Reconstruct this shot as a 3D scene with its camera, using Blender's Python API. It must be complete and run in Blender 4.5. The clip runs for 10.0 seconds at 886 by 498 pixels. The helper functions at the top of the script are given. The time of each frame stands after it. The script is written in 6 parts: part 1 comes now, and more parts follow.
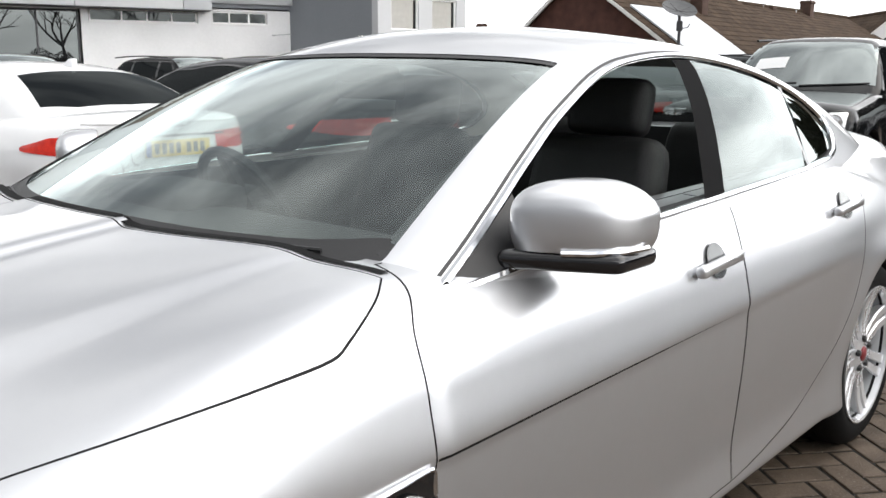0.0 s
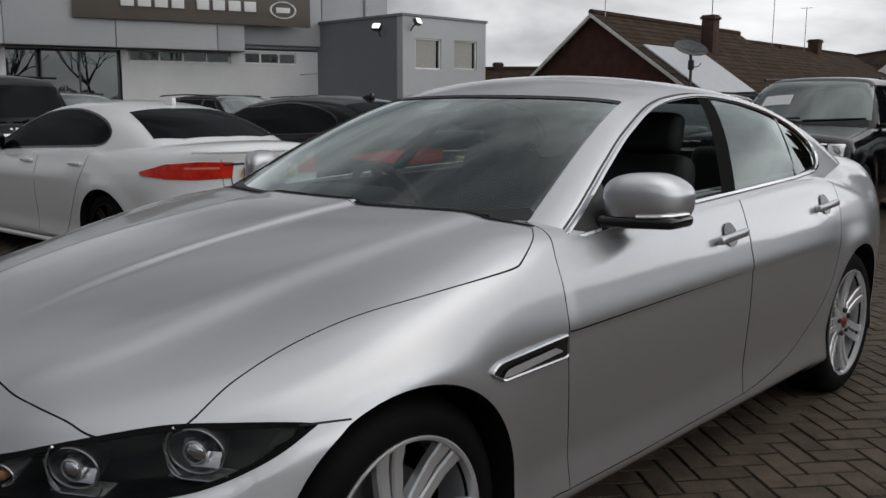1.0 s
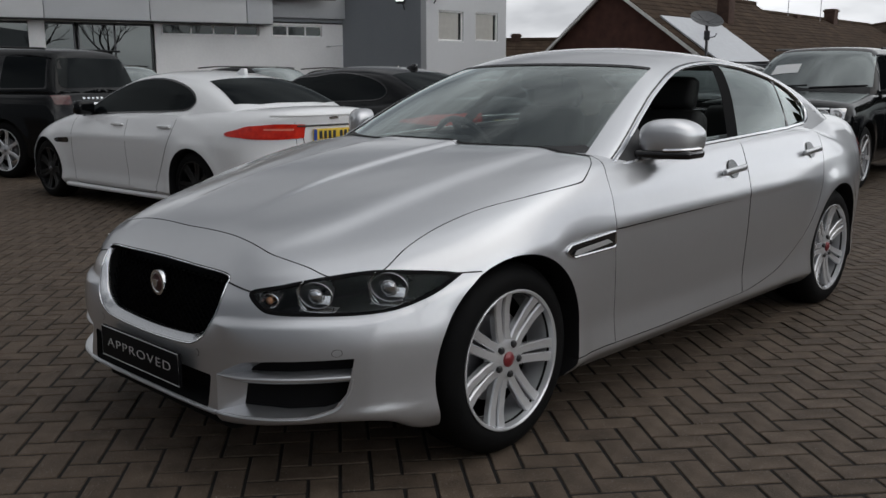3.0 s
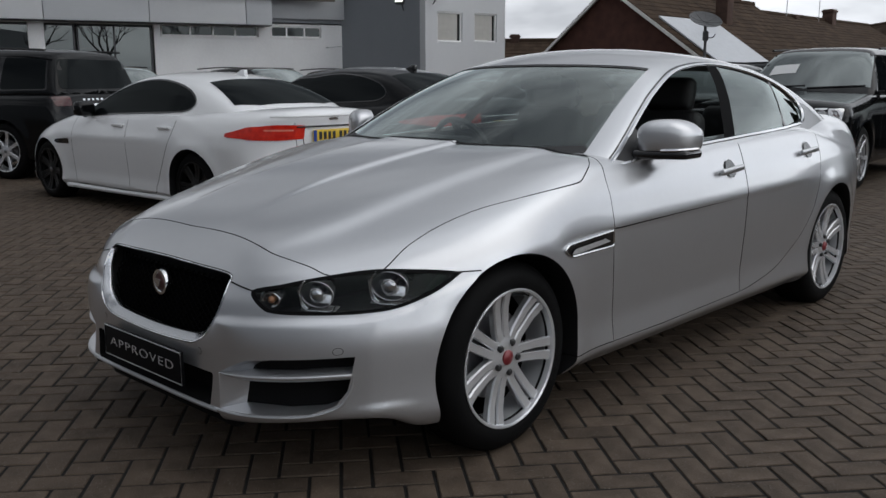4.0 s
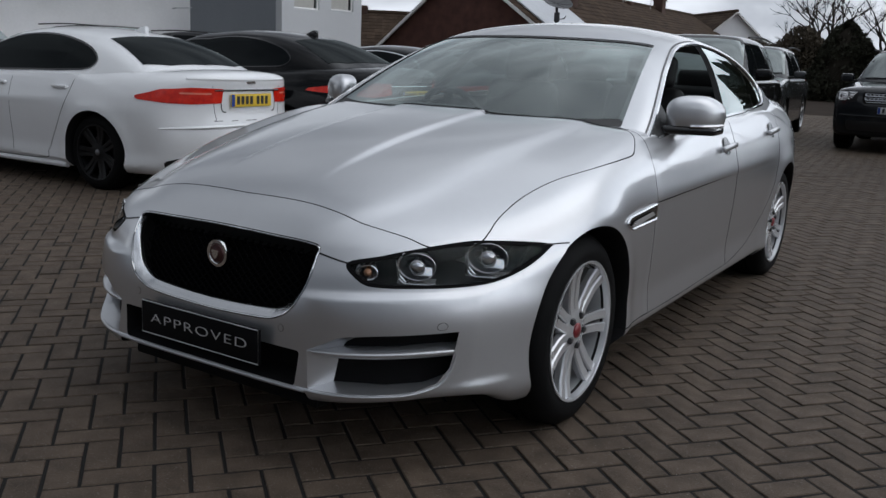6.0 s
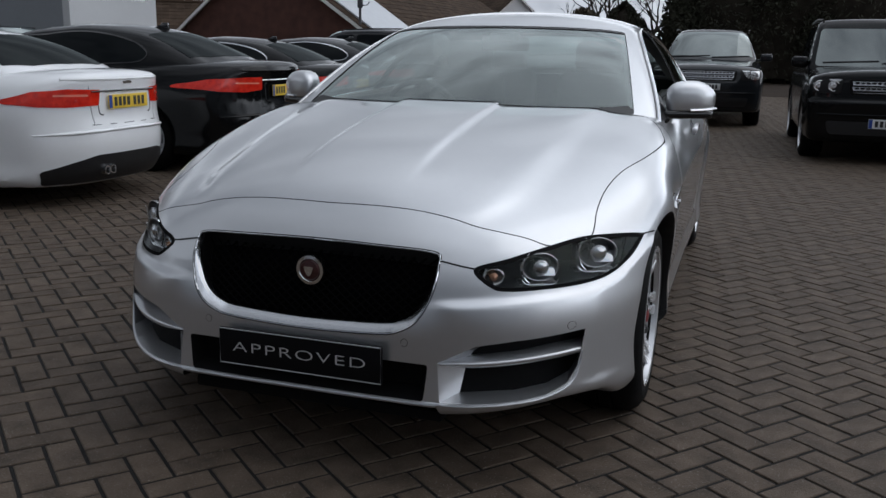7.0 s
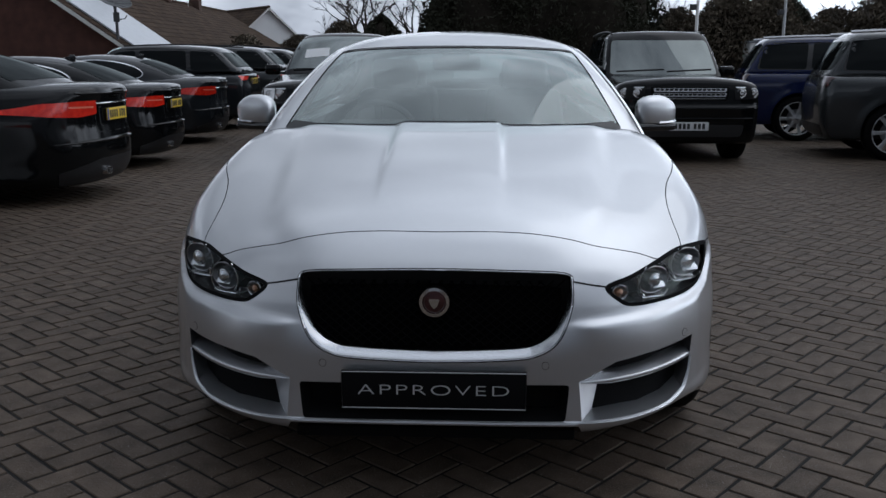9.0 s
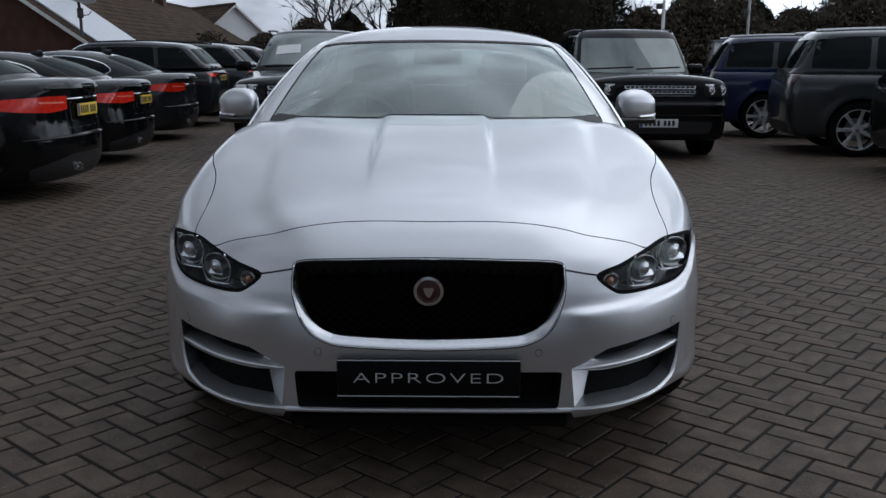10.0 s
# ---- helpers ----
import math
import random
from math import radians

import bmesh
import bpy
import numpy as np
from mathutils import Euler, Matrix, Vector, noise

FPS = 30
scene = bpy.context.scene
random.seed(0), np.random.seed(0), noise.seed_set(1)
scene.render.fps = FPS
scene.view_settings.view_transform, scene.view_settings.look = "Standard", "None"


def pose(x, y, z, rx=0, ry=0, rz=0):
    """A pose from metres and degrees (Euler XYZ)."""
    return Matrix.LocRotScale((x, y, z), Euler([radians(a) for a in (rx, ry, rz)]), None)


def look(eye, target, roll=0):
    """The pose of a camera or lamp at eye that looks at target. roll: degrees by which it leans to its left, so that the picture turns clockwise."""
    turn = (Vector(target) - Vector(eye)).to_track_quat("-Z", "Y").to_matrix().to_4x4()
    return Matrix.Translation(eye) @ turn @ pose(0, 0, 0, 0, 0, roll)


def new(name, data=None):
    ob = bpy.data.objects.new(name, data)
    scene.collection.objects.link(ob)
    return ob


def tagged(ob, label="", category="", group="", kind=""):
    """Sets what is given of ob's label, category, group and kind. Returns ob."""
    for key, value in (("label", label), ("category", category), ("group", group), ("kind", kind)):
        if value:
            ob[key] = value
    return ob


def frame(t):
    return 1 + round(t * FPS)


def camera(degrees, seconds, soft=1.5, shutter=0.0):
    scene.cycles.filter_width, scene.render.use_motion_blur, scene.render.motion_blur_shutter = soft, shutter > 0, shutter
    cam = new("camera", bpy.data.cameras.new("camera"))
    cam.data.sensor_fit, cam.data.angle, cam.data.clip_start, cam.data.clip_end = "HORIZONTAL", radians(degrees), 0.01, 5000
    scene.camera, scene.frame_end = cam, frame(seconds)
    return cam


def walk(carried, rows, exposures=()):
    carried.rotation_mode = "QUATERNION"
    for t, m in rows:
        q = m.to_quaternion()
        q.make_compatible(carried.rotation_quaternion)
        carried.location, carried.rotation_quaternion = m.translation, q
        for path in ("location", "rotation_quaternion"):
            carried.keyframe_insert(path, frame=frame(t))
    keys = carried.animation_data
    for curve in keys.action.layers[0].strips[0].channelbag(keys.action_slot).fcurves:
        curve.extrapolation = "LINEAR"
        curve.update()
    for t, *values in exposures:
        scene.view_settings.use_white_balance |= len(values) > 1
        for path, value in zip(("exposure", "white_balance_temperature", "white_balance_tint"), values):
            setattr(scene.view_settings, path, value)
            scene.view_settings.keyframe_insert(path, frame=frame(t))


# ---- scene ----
from mathutils.bvhtree import BVHTree

cam = camera(53.0, 10.0)
PATH = [
    (0, (1.781, -0.361, 1.287), (0.473, 1.1, 0.893), 0.3),
    (0.5, (2.006, -0.849, 1.281), (0.719, 0.616, 0.879), 1.0),
    (1, (2.219, -1.312, 1.283), (0.892, 0.132, 0.971), 0.2),
    (1.5, (2.413, -1.724, 1.278), (1.072, -0.305, 0.936), 0.1),
    (2, (2.535, -2.047, 1.266), (1.216, -0.599, 0.906), -0.3),
    (2.5, (2.667, -2.193, 1.255), (1.316, -0.767, 0.879), -0.0),
    (4, (2.735, -2.267, 1.257), (1.384, -0.84, 0.883), -0.1),
    (4.5, (2.728, -2.274, 1.257), (1.381, -0.844, 0.882), -0.3),
    (5, (2.671, -2.33, 1.252), (1.357, -0.872, 0.866), 0.6),
    (5.5, (2.419, -2.523, 1.223), (1.245, -0.958, 0.807), 1.7),
    (5.7, (2.276, -2.588, 1.213), (1.134, -1.0, 0.798), 2.0),
    (6.8, (1.352, -2.989, 1.229), (0.686, -1.157, 0.78), 2.0),
    (7, (1.168, -3.036, 1.217), (0.544, -1.187, 0.777), 1.0),
    (7.5, (0.746, -3.169, 1.224), (0.278, -1.275, 0.784), 0.9),
    (8, (0.468, -3.194, 1.239), (0.161, -1.262, 0.822), 0.5),
    (8.5, (0.295, -3.19, 1.242), (0.066, -1.245, 0.834), 0.9),
    (9, (0.132, -3.219, 1.249), (0.046, -1.263, 0.838), 0.0),
    (9.5, (0.058, -3.25, 1.237), (0.027, -1.292, 0.827), -0.3),
    (10, (0.056, -3.25, 1.228), (0.044, -1.293, 0.814), 0.2),
]
EXPOSURES = [(0, -0.14, 6700, 10), (0.2, -0.58, 6700, 10), (0.5, -1.33, 6650, 10), (1.0, -1.73, 6600, 10), (1.5, -1.82, 6580, 10), (2.5, -1.64, 6550, 10), (4.5, -1.53, 6250, 10), (7.0, -1.46, 6050, 10), (7.5, -1.60, 6000, 10), (8.5, -1.60, 5850, 10), (10, -1.61, 5820, 10)]
walk(cam, [(t, look(eye, target, roll)) for t, eye, target, roll in PATH],
     exposures=EXPOSURES)

# ---------------------------------------------------------------- world and light
SUN_AZ, SUN_EL = 62.0, 46.0          # degrees, weak sun behind high cloud
world = bpy.data.worlds.new("overcast")
scene.world = world
world.use_nodes = True
wt = world.node_tree
wt.nodes.clear()


def wnode(kind, **inputs):
    n = wt.nodes.new(kind)
    for k, v in inputs.items():
        n.inputs[k].default_value = v
    return n


w_out = wnode("ShaderNodeOutputWorld")
w_bg = wnode("ShaderNodeBackground", Strength=1.0)
w_sky = wnode("ShaderNodeTexSky")
w_sky.sky_type, w_sky.sun_disc = "NISHITA", False
w_sky.sun_elevation, w_sky.sun_rotation = radians(SUN_EL), radians(SUN_AZ)
w_sky.air_density, w_sky.dust_density = 1.0, 2.0
w_scale = wt.nodes.new("ShaderNodeVectorMath")
w_scale.operation = "SCALE"
w_scale.inputs["Scale"].default_value = 0.10
w_coord = wnode("ShaderNodeTexCoord")
w_map = wnode("ShaderNodeMapping")
w_map.inputs["Scale"].default_value = (1.0, 1.0, 2.6)
w_noise = wnode("ShaderNodeTexNoise", Scale=2.3, Detail=6.0, Roughness=0.55, Distortion=0.4)
w_ramp = wnode("ShaderNodeValToRGB")
w_ramp.color_ramp.elements[0].position, w_ramp.color_ramp.elements[0].color = 0.34, (0.44, 0.46, 0.50, 1)
w_ramp.color_ramp.elements[1].position, w_ramp.color_ramp.elements[1].color = 0.66, (1.75, 1.78, 1.82, 1)
w_mix = wnode("ShaderNodeMix")
w_mix.data_type = "RGBA"
w_mix.inputs["Factor"].default_value = 0.86
wt.links.new(w_coord.outputs["Generated"], w_map.inputs["Vector"])
wt.links.new(w_map.outputs["Vector"], w_noise.inputs["Vector"])
wt.links.new(w_noise.outputs["Fac"], w_ramp.inputs["Fac"])
wt.links.new(w_sky.outputs["Color"], w_scale.inputs[0])
wt.links.new(w_scale.outputs["Vector"], w_mix.inputs["A"])
# thin cloud lets more light through towards the horizon
w_sep = wnode("ShaderNodeSeparateXYZ")
w_low = wnode("ShaderNodeMapRange")
for k, v in (("From Min", 0.0), ("From Max", 0.36), ("To Min", 2.4), ("To Max", 0.76)):
    w_low.inputs[k].default_value = v
w_glow = wt.nodes.new("ShaderNodeVectorMath")
w_glow.operation = "SCALE"
wt.links.new(w_coord.outputs["Generated"], w_sep.inputs["Vector"])
wt.links.new(w_sep.outputs["Z"], w_low.inputs["Value"])
wt.links.new(w_ramp.outputs["Color"], w_glow.inputs[0])
# and round the veiled sun
w_dot = wt.nodes.new("ShaderNodeVectorMath")
w_dot.operation = "DOT_PRODUCT"
w_dot.inputs[1].default_value = (math.sin(radians(SUN_AZ)) * math.cos(radians(SUN_EL)), math.cos(radians(SUN_AZ)) * math.cos(radians(SUN_EL)), math.sin(radians(SUN_EL)))
w_near = wnode("ShaderNodeMapRange")
w_near.interpolation_type = "SMOOTHSTEP"
for k, v in (("From Min", 0.1), ("From Max", 1.0), ("To Min", 1.0), ("To Max", 2.9)):
    w_near.inputs[k].default_value = v
w_both = wt.nodes.new("ShaderNodeMath")
w_both.operation = "MULTIPLY"
wt.links.new(w_coord.outputs["Generated"], w_dot.inputs[0])
wt.links.new(w_dot.outputs["Value"], w_near.inputs["Value"])
wt.links.new(w_low.outputs["Result"], w_both.inputs[0])
wt.links.new(w_near.outputs["Result"], w_both.inputs[1])
w_side = wnode("ShaderNodeMapRange")
w_side.interpolation_type = "SMOOTHSTEP"
for k, v in (("From Min", -0.8), ("From Max", 0.7), ("To Min", 1.05), ("To Max", 1.2)):
    w_side.inputs[k].default_value = v
w_all = wt.nodes.new("ShaderNodeMath")
w_all.operation = "MULTIPLY"
wt.links.new(w_sep.outputs["Y"], w_side.inputs["Value"])
wt.links.new(w_both.outputs[0], w_all.inputs[0])
wt.links.new(w_side.outputs["Result"], w_all.inputs[1])
wt.links.new(w_all.outputs[0], w_glow.inputs["Scale"])
wt.links.new(w_glow.outputs["Vector"], w_mix.inputs["B"])
wt.links.new(w_mix.outputs["Result"], w_bg.inputs["Color"])
wt.links.new(w_bg.outputs["Background"], w_out.inputs["Surface"])

sun = new("sun", bpy.data.lights.new("sun", "SUN"))
sun.data.energy, sun.data.angle, sun.data.color = 1.4, radians(60), (1.0, 0.96, 0.9)
sun.matrix_world = look((0, 0, 30), (30 * math.sin(radians(SUN_AZ + 180)) / math.tan(radians(SUN_EL)),
                                      30 * math.cos(radians(SUN_AZ + 180)) / math.tan(radians(SUN_EL)), 0))


# ---------------------------------------------------------------- materials
def material(name, color, rough=0.6, metal=0.0, vary=0.12, scale=6.0, bump=0.0, bump_scale=60.0, coat=0.0, spec=0.5,
             second=None, emit=None, emit_strength=0.0, island=0.0, per_object=0.0, coat_rough=0.03, speckle=None):
    """A procedural surface: a base colour that varies at two scales, with fine relief."""
    m = bpy.data.materials.new(name)
    m.use_nodes = True
    nt = m.node_tree
    b = nt.nodes["Principled BSDF"]
    b.inputs["Roughness"].default_value = rough
    b.inputs["Metallic"].default_value = metal
    b.inputs["Coat Weight"].default_value = coat
    b.inputs["Coat Roughness"].default_value = coat_rough
    b.inputs["Specular IOR Level"].default_value = spec
    b.inputs["Base Color"].default_value = (*color, 1)
    if emit:
        b.inputs["Emission Color"].default_value = (*emit, 1)
        b.inputs["Emission Strength"].default_value = emit_strength
    co = nt.nodes.new("ShaderNodeTexCoord")
    if vary or second:
        big = nt.nodes.new("ShaderNodeTexNoise")
        big.inputs["Scale"].default_value, big.inputs["Detail"].default_value = scale, 5
        small = nt.nodes.new("ShaderNodeTexNoise")
        small.inputs["Scale"].default_value, small.inputs["Detail"].default_value = scale * 14, 3
        add = nt.nodes.new("ShaderNodeMath")
        add.operation = "MULTIPLY_ADD"
        add.inputs[1].default_value = 0.45
        ramp = nt.nodes.new("ShaderNodeMapRange")
        ramp.inputs["From Min"].default_value, ramp.inputs["From Max"].default_value = 0.45, 1.0
        mix = nt.nodes.new("ShaderNodeMix")
        mix.data_type = "RGBA"
        lo = tuple(max(0.0, c * (1 - vary)) for c in color)
        hi = second or tuple(min(1.0, c * (1 + vary)) for c in color)
        mix.inputs["A"].default_value, mix.inputs["B"].default_value = (*lo, 1), (*hi, 1)
        for n in (big, small):
            nt.links.new(co.outputs["Object"], n.inputs["Vector"])
        nt.links.new(small.outputs["Fac"], add.inputs[0])
        nt.links.new(big.outputs["Fac"], add.inputs[2])
        nt.links.new(add.outputs[0], ramp.inputs["Value"])
        nt.links.new(ramp.outputs["Result"], mix.inputs["Factor"])
        last = mix.outputs["Result"]
        if island or per_object:
            hsv = nt.nodes.new("ShaderNodeHueSaturation")
            rng = nt.nodes.new("ShaderNodeMapRange")
            amount = island or per_object
            rng.inputs["To Min"].default_value, rng.inputs["To Max"].default_value = 1 - amount, 1 + amount
            if island:
                src = nt.nodes.new("ShaderNodeNewGeometry").outputs["Random Per Island"]
            else:
                src = nt.nodes.new("ShaderNodeObjectInfo").outputs["Random"]
            nt.links.new(src, rng.inputs["Value"])
            nt.links.new(rng.outputs["Result"], hsv.inputs["Value"])
            nt.links.new(last, hsv.inputs["Color"])
            last = hsv.outputs["Color"]
        if speckle:
            # pale grit set in the face
            grit = nt.nodes.new("ShaderNodeTexNoise")
            grit.inputs["Scale"].default_value, grit.inputs["Detail"].default_value = 210, 2
            cut = nt.nodes.new("ShaderNodeMapRange")
            cut.inputs["From Min"].default_value, cut.inputs["From Max"].default_value = 0.66, 0.73
            dots = nt.nodes.new("ShaderNodeMix")
            dots.data_type = "RGBA"
            dots.inputs["B"].default_value = (*speckle, 1)
            nt.links.new(co.outputs["Object"], grit.inputs["Vector"])
            nt.links.new(grit.outputs["Fac"], cut.inputs["Value"])
            nt.links.new(cut.outputs["Result"], dots.inputs["Factor"])
            nt.links.new(last, dots.inputs["A"])
            last = dots.outputs["Result"]
        nt.links.new(last, b.inputs["Base Color"])
    if bump:
        n = nt.nodes.new("ShaderNodeTexNoise")
        n.inputs["Scale"].default_value, n.inputs["Detail"].default_value = bump_scale, 4
        bp = nt.nodes.new("ShaderNodeBump")
        bp.inputs["Strength"].default_value, bp.inputs["Distance"].default_value = bump, 0.01
        nt.links.new(co.outputs["Object"], n.inputs["Vector"])
        nt.links.new(n.outputs["Fac"], bp.inputs["Height"])
        nt.links.new(bp.outputs["Normal"], b.inputs["Normal"])
    return m


def glass_material(name, tint, rough=0.0, mixin=1.6, body=False):
    """Thin pane: tinted see-through, or dark-bodied, with a mirror gloss that rises towards grazing."""
    m = bpy.data.materials.new(name)
    m.use_nodes = True
    nt = m.node_tree
    nt.nodes.clear()
    out = nt.nodes.new("ShaderNodeOutputMaterial")
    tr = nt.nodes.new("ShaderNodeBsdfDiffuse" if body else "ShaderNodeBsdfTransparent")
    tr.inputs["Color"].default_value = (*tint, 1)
    gl = nt.nodes.new("ShaderNodeBsdfGlossy")
    gl.inputs["Roughness"].default_value = rough
    gl.inputs["Color"].default_value = (0.92, 1.0, 0.985, 1)
    lw = nt.nodes.new("ShaderNodeLayerWeight")
    lw.inputs["Blend"].default_value = 0.5
    fifth = nt.nodes.new("ShaderNodeMath")
    fifth.operation = "POWER"
    fifth.inputs[1].default_value = 5.0
    boost = nt.nodes.new("ShaderNodeMath")
    boost.operation, boost.use_clamp = "MULTIPLY_ADD", True
    boost.inputs[1].default_value, boost.inputs[2].default_value = 0.957 * mixin, 0.043 * mixin
    nt.links.new(lw.outputs["Facing"], fifth.inputs[0])
    mx = nt.nodes.new("ShaderNodeMixShader")
    nt.links.new(fifth.outputs[0], boost.inputs[0])
    nt.links.new(boost.outputs[0], mx.inputs["Fac"])
    nt.links.new(tr.outputs["BSDF"], mx.inputs[1])
    nt.links.new(gl.outputs["BSDF"], mx.inputs[2])
    nt.links.new(mx.outputs["Shader"], out.inputs["Surface"])
    return m


SILVER = material("silver_paint", (0.62, 0.63, 0.65), 0.34, 0.85, 0.02, 3.0, 0.012, 900.0, coat=1.0)
WHITE_PAINT = material("white_paint", (0.86, 0.87, 0.88), 0.35, 0.0, 0.02, 2.0, coat=1.0)
BLACK_PAINT = material("black_paint", (0.004, 0.0045, 0.005), 0.10, 0.0, 0.1, 2.0, spec=0.28)
GREY_PAINT = material("grey_paint", (0.016, 0.018, 0.021), 0.08, 0.0, 0.05, 2.0, spec=0.5)
SILVERGREY_PAINT = material("silver_grey_paint", (0.034, 0.038, 0.041), 0.25, 0.4, 0.05, 2.0, coat=0.5)
BLUE_PAINT = material("blue_paint", (0.004, 0.010, 0.055), 0.08, 0.0, 0.05, 2.0, spec=0.5)
GAP = material("panel_gap", (0.01, 0.01, 0.011), 0.8, vary=0.1)
BLACK_TRIM = material("black_trim", (0.013, 0.013, 0.014), 0.45, vary=0.15, bump=0.1, bump_scale=400)
GLOSS_BLACK = material("gloss_black", (0.008, 0.008, 0.009), 0.12, vary=0.0, coat=0.5)
GRILLE_BLACK = material("grille_black", (0.003, 0.003, 0.0033), 0.9, vary=0.1, spec=0.03)
POST_BLACK = material("post_black", (0.009, 0.009, 0.0095), 0.85, vary=0.1, spec=0.05)
MESH_BLACK = material("mesh_black", (0.006, 0.006, 0.0065), 0.75, vary=0.1, spec=0.12)
RUBBER = material("tyre_rubber", (0.0035, 0.0035, 0.0037), 0.7, vary=0.25, scale=9, bump=0.15, bump_scale=300, spec=0.12)
ALLOY = material("alloy", (0.72, 0.73, 0.75), 0.25, 0.62, 0.04, 8.0, coat=0.4)
DARK_ALLOY = material("dark_alloy", (0.005, 0.005, 0.0055), 0.45, 0.0, 0.05, 8.0, spec=0.3)
CHROME = material("chrome", (0.82, 0.83, 0.85), 0.10, 1.0, 0.0)
SATIN_CHROME = material("satin_chrome", (0.62, 0.63, 0.65), 0.22, 1.0, 0.03)
DISC = material("brake_disc", (0.25, 0.25, 0.26), 0.4, 1.0, 0.15, 30)
RED_CAP = material("red_cap", (0.20, 0.02, 0.025), 0.35, 0.2, 0.1, coat=0.6)
BADGE_RED = material("badge_enamel", (0.075, 0.028, 0.028), 0.3, 0.6, 0.3, 60.0, coat=0.5)
LAMP_PALE = material("tail_lamp_pale", (0.75, 0.22, 0.14), 0.2, 0.0, 0.1, 20, coat=1.0)
TAIL_RED = material("tail_lamp_red", (0.55, 0.008, 0.004), 0.15, 0.0, 0.15, 20, coat=0.5, second=(0.80, 0.035, 0.012))
TAIL_DARK = material("tail_lamp_dark", (0.05, 0.004, 0.004), 0.15, 0.0, 0.15, 20, coat=0.5)
LAMP_BLACK = material("lamp_housing", (0.006, 0.006, 0.007), 0.35, vary=0.1, spec=0.3)
LEATHER = material("black_leather", (0.016, 0.016, 0.017), 0.5, vary=0.2, bump=0.2, bump_scale=250)
DASH = material("dashboard_plastic", (0.02, 0.02, 0.021), 0.65, vary=0.15, bump=0.15, bump_scale=500)
HEADLINER = material("pale_headliner", (0.42, 0.40, 0.37), 0.9, vary=0.06)
PLATE_YELLOW = material("plate_yellow", (0.75, 0.52, 0.04), 0.4, vary=0.04)
PLATE_WHITE = material("plate_white", (0.72, 0.73, 0.73), 0.4, vary=0.04)
PLATE_BLACK = material("plate_black", (0.004, 0.004, 0.005), 0.6, vary=0.1, spec=0.12)
PLATE_INK = material("plate_ink", (0.02, 0.02, 0.02), 0.5, vary=0.0)
PLATE_BLUE = material("plate_blue", (0.02, 0.06, 0.30), 0.4, vary=0.0)
PLATE_GLINT = material("plate_edge", (0.50, 0.50, 0.50), 0.35, 0.6, vary=0.1)
SILVER_INK = material("silver_lettering", (0.62, 0.62, 0.62), 0.4, 0.3, vary=0.05)
CLEAR = glass_material("clear_glass", (0.80, 0.88, 0.86), 0.0, 2.4)
SMOKED = glass_material("smoked_glass", (0.34, 0.38, 0.37), 0.0, 1.8)
PRIVACY = glass_material("privacy_glass", (0.10, 0.11, 0.11), 0.0, 1.8)
LENS = glass_material("lamp_lens", (0.94, 0.95, 0.96), 0.0, 0.4)
# Opaque screen; the dim cabin behind it is put into the body colour.
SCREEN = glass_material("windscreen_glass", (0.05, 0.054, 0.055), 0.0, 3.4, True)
LAMP_CHROME = material("smoked_lamp_chrome", (0.74, 0.74, 0.75), 0.24, 0.8, 0.1)
REFLECTOR = material("lamp_reflector", (0.88, 0.89, 0.90), 0.25, 1.0, 0.03)
BOWL_GREY = material("lamp_bowl_grey", (0.36, 0.36, 0.37), 0.3, 1.0, 0.1)
LAMP_GLASS = material("projector_glass", (0.80, 0.81, 0.83), 0.10, 1.0, 0.0)
AMBER = material("amber_bulb", (0.42, 0.20, 0.10), 0.25, 0.3, 0.1, coat=0.6)
TINTED = glass_material("dark_tinted_glass", (0.005, 0.006, 0.007), 0.0, 0.30, True)


# ---------------------------------------------------------------- mesh helpers
def finish(bm, smooth=40.0):
    """bmesh to mesh, smooth-shaded with edges sharper than the angle kept hard."""
    bmesh.ops.recalc_face_normals(bm, faces=bm.faces)
    me = bpy.data.meshes.new("mesh")
    bm.to_mesh(me)
    bm.free()
    me.shade_smooth()
    if smooth:
        me.set_sharp_from_angle(angle=radians(smooth))
    return me


def part(name, bm, mat, parent=None, label="", smooth=40.0):
    """Links a bmesh or a mesh as one object, under a thing or under a part."""
    me = finish(bm, smooth) if isinstance(bm, bmesh.types.BMesh) else bm
    me.name = name
    if mat is not None and not me.materials:
        me.materials.append(mat)
    ob = new(name, me)
    if parent is not None:
        ob.parent = parent
    return tagged(ob, label)


def thing(name, m, label, category, group="", kind=""):
    ob = new(name)
    ob.empty_display_size = 0.2
    ob.matrix_world = m
    return tagged(ob, label, category, group, kind)


def join_bm(parts):
    bm = bmesh.new()
    for p in parts:
        me = bpy.data.meshes.new("tmp")
        p.to_mesh(me)
        p.free()
        bm.from_mesh(me)
        bpy.data.meshes.remove(me)
    return bm


def box(x0, y0, z0, x1, y1, z1, bevel=0.0, seg=2):
    bm = bmesh.new()
    bmesh.ops.create_cube(bm, size=1.0, matrix=Matrix.Translation(((x0 + x1) / 2, (y0 + y1) / 2, (z0 + z1) / 2)) @
                          Matrix.Diagonal((abs(x1 - x0), abs(y1 - y0), abs(z1 - z0), 1)))
    if bevel:
        bmesh.ops.bevel(bm, geom=bm.edges[:], offset=bevel, segments=seg, profile=0.6, affect="EDGES", clamp_overlap=True)
    return bm


def moved(bm, m):
    bmesh.ops.transform(bm, matrix=m, verts=bm.verts[:])
    return bm


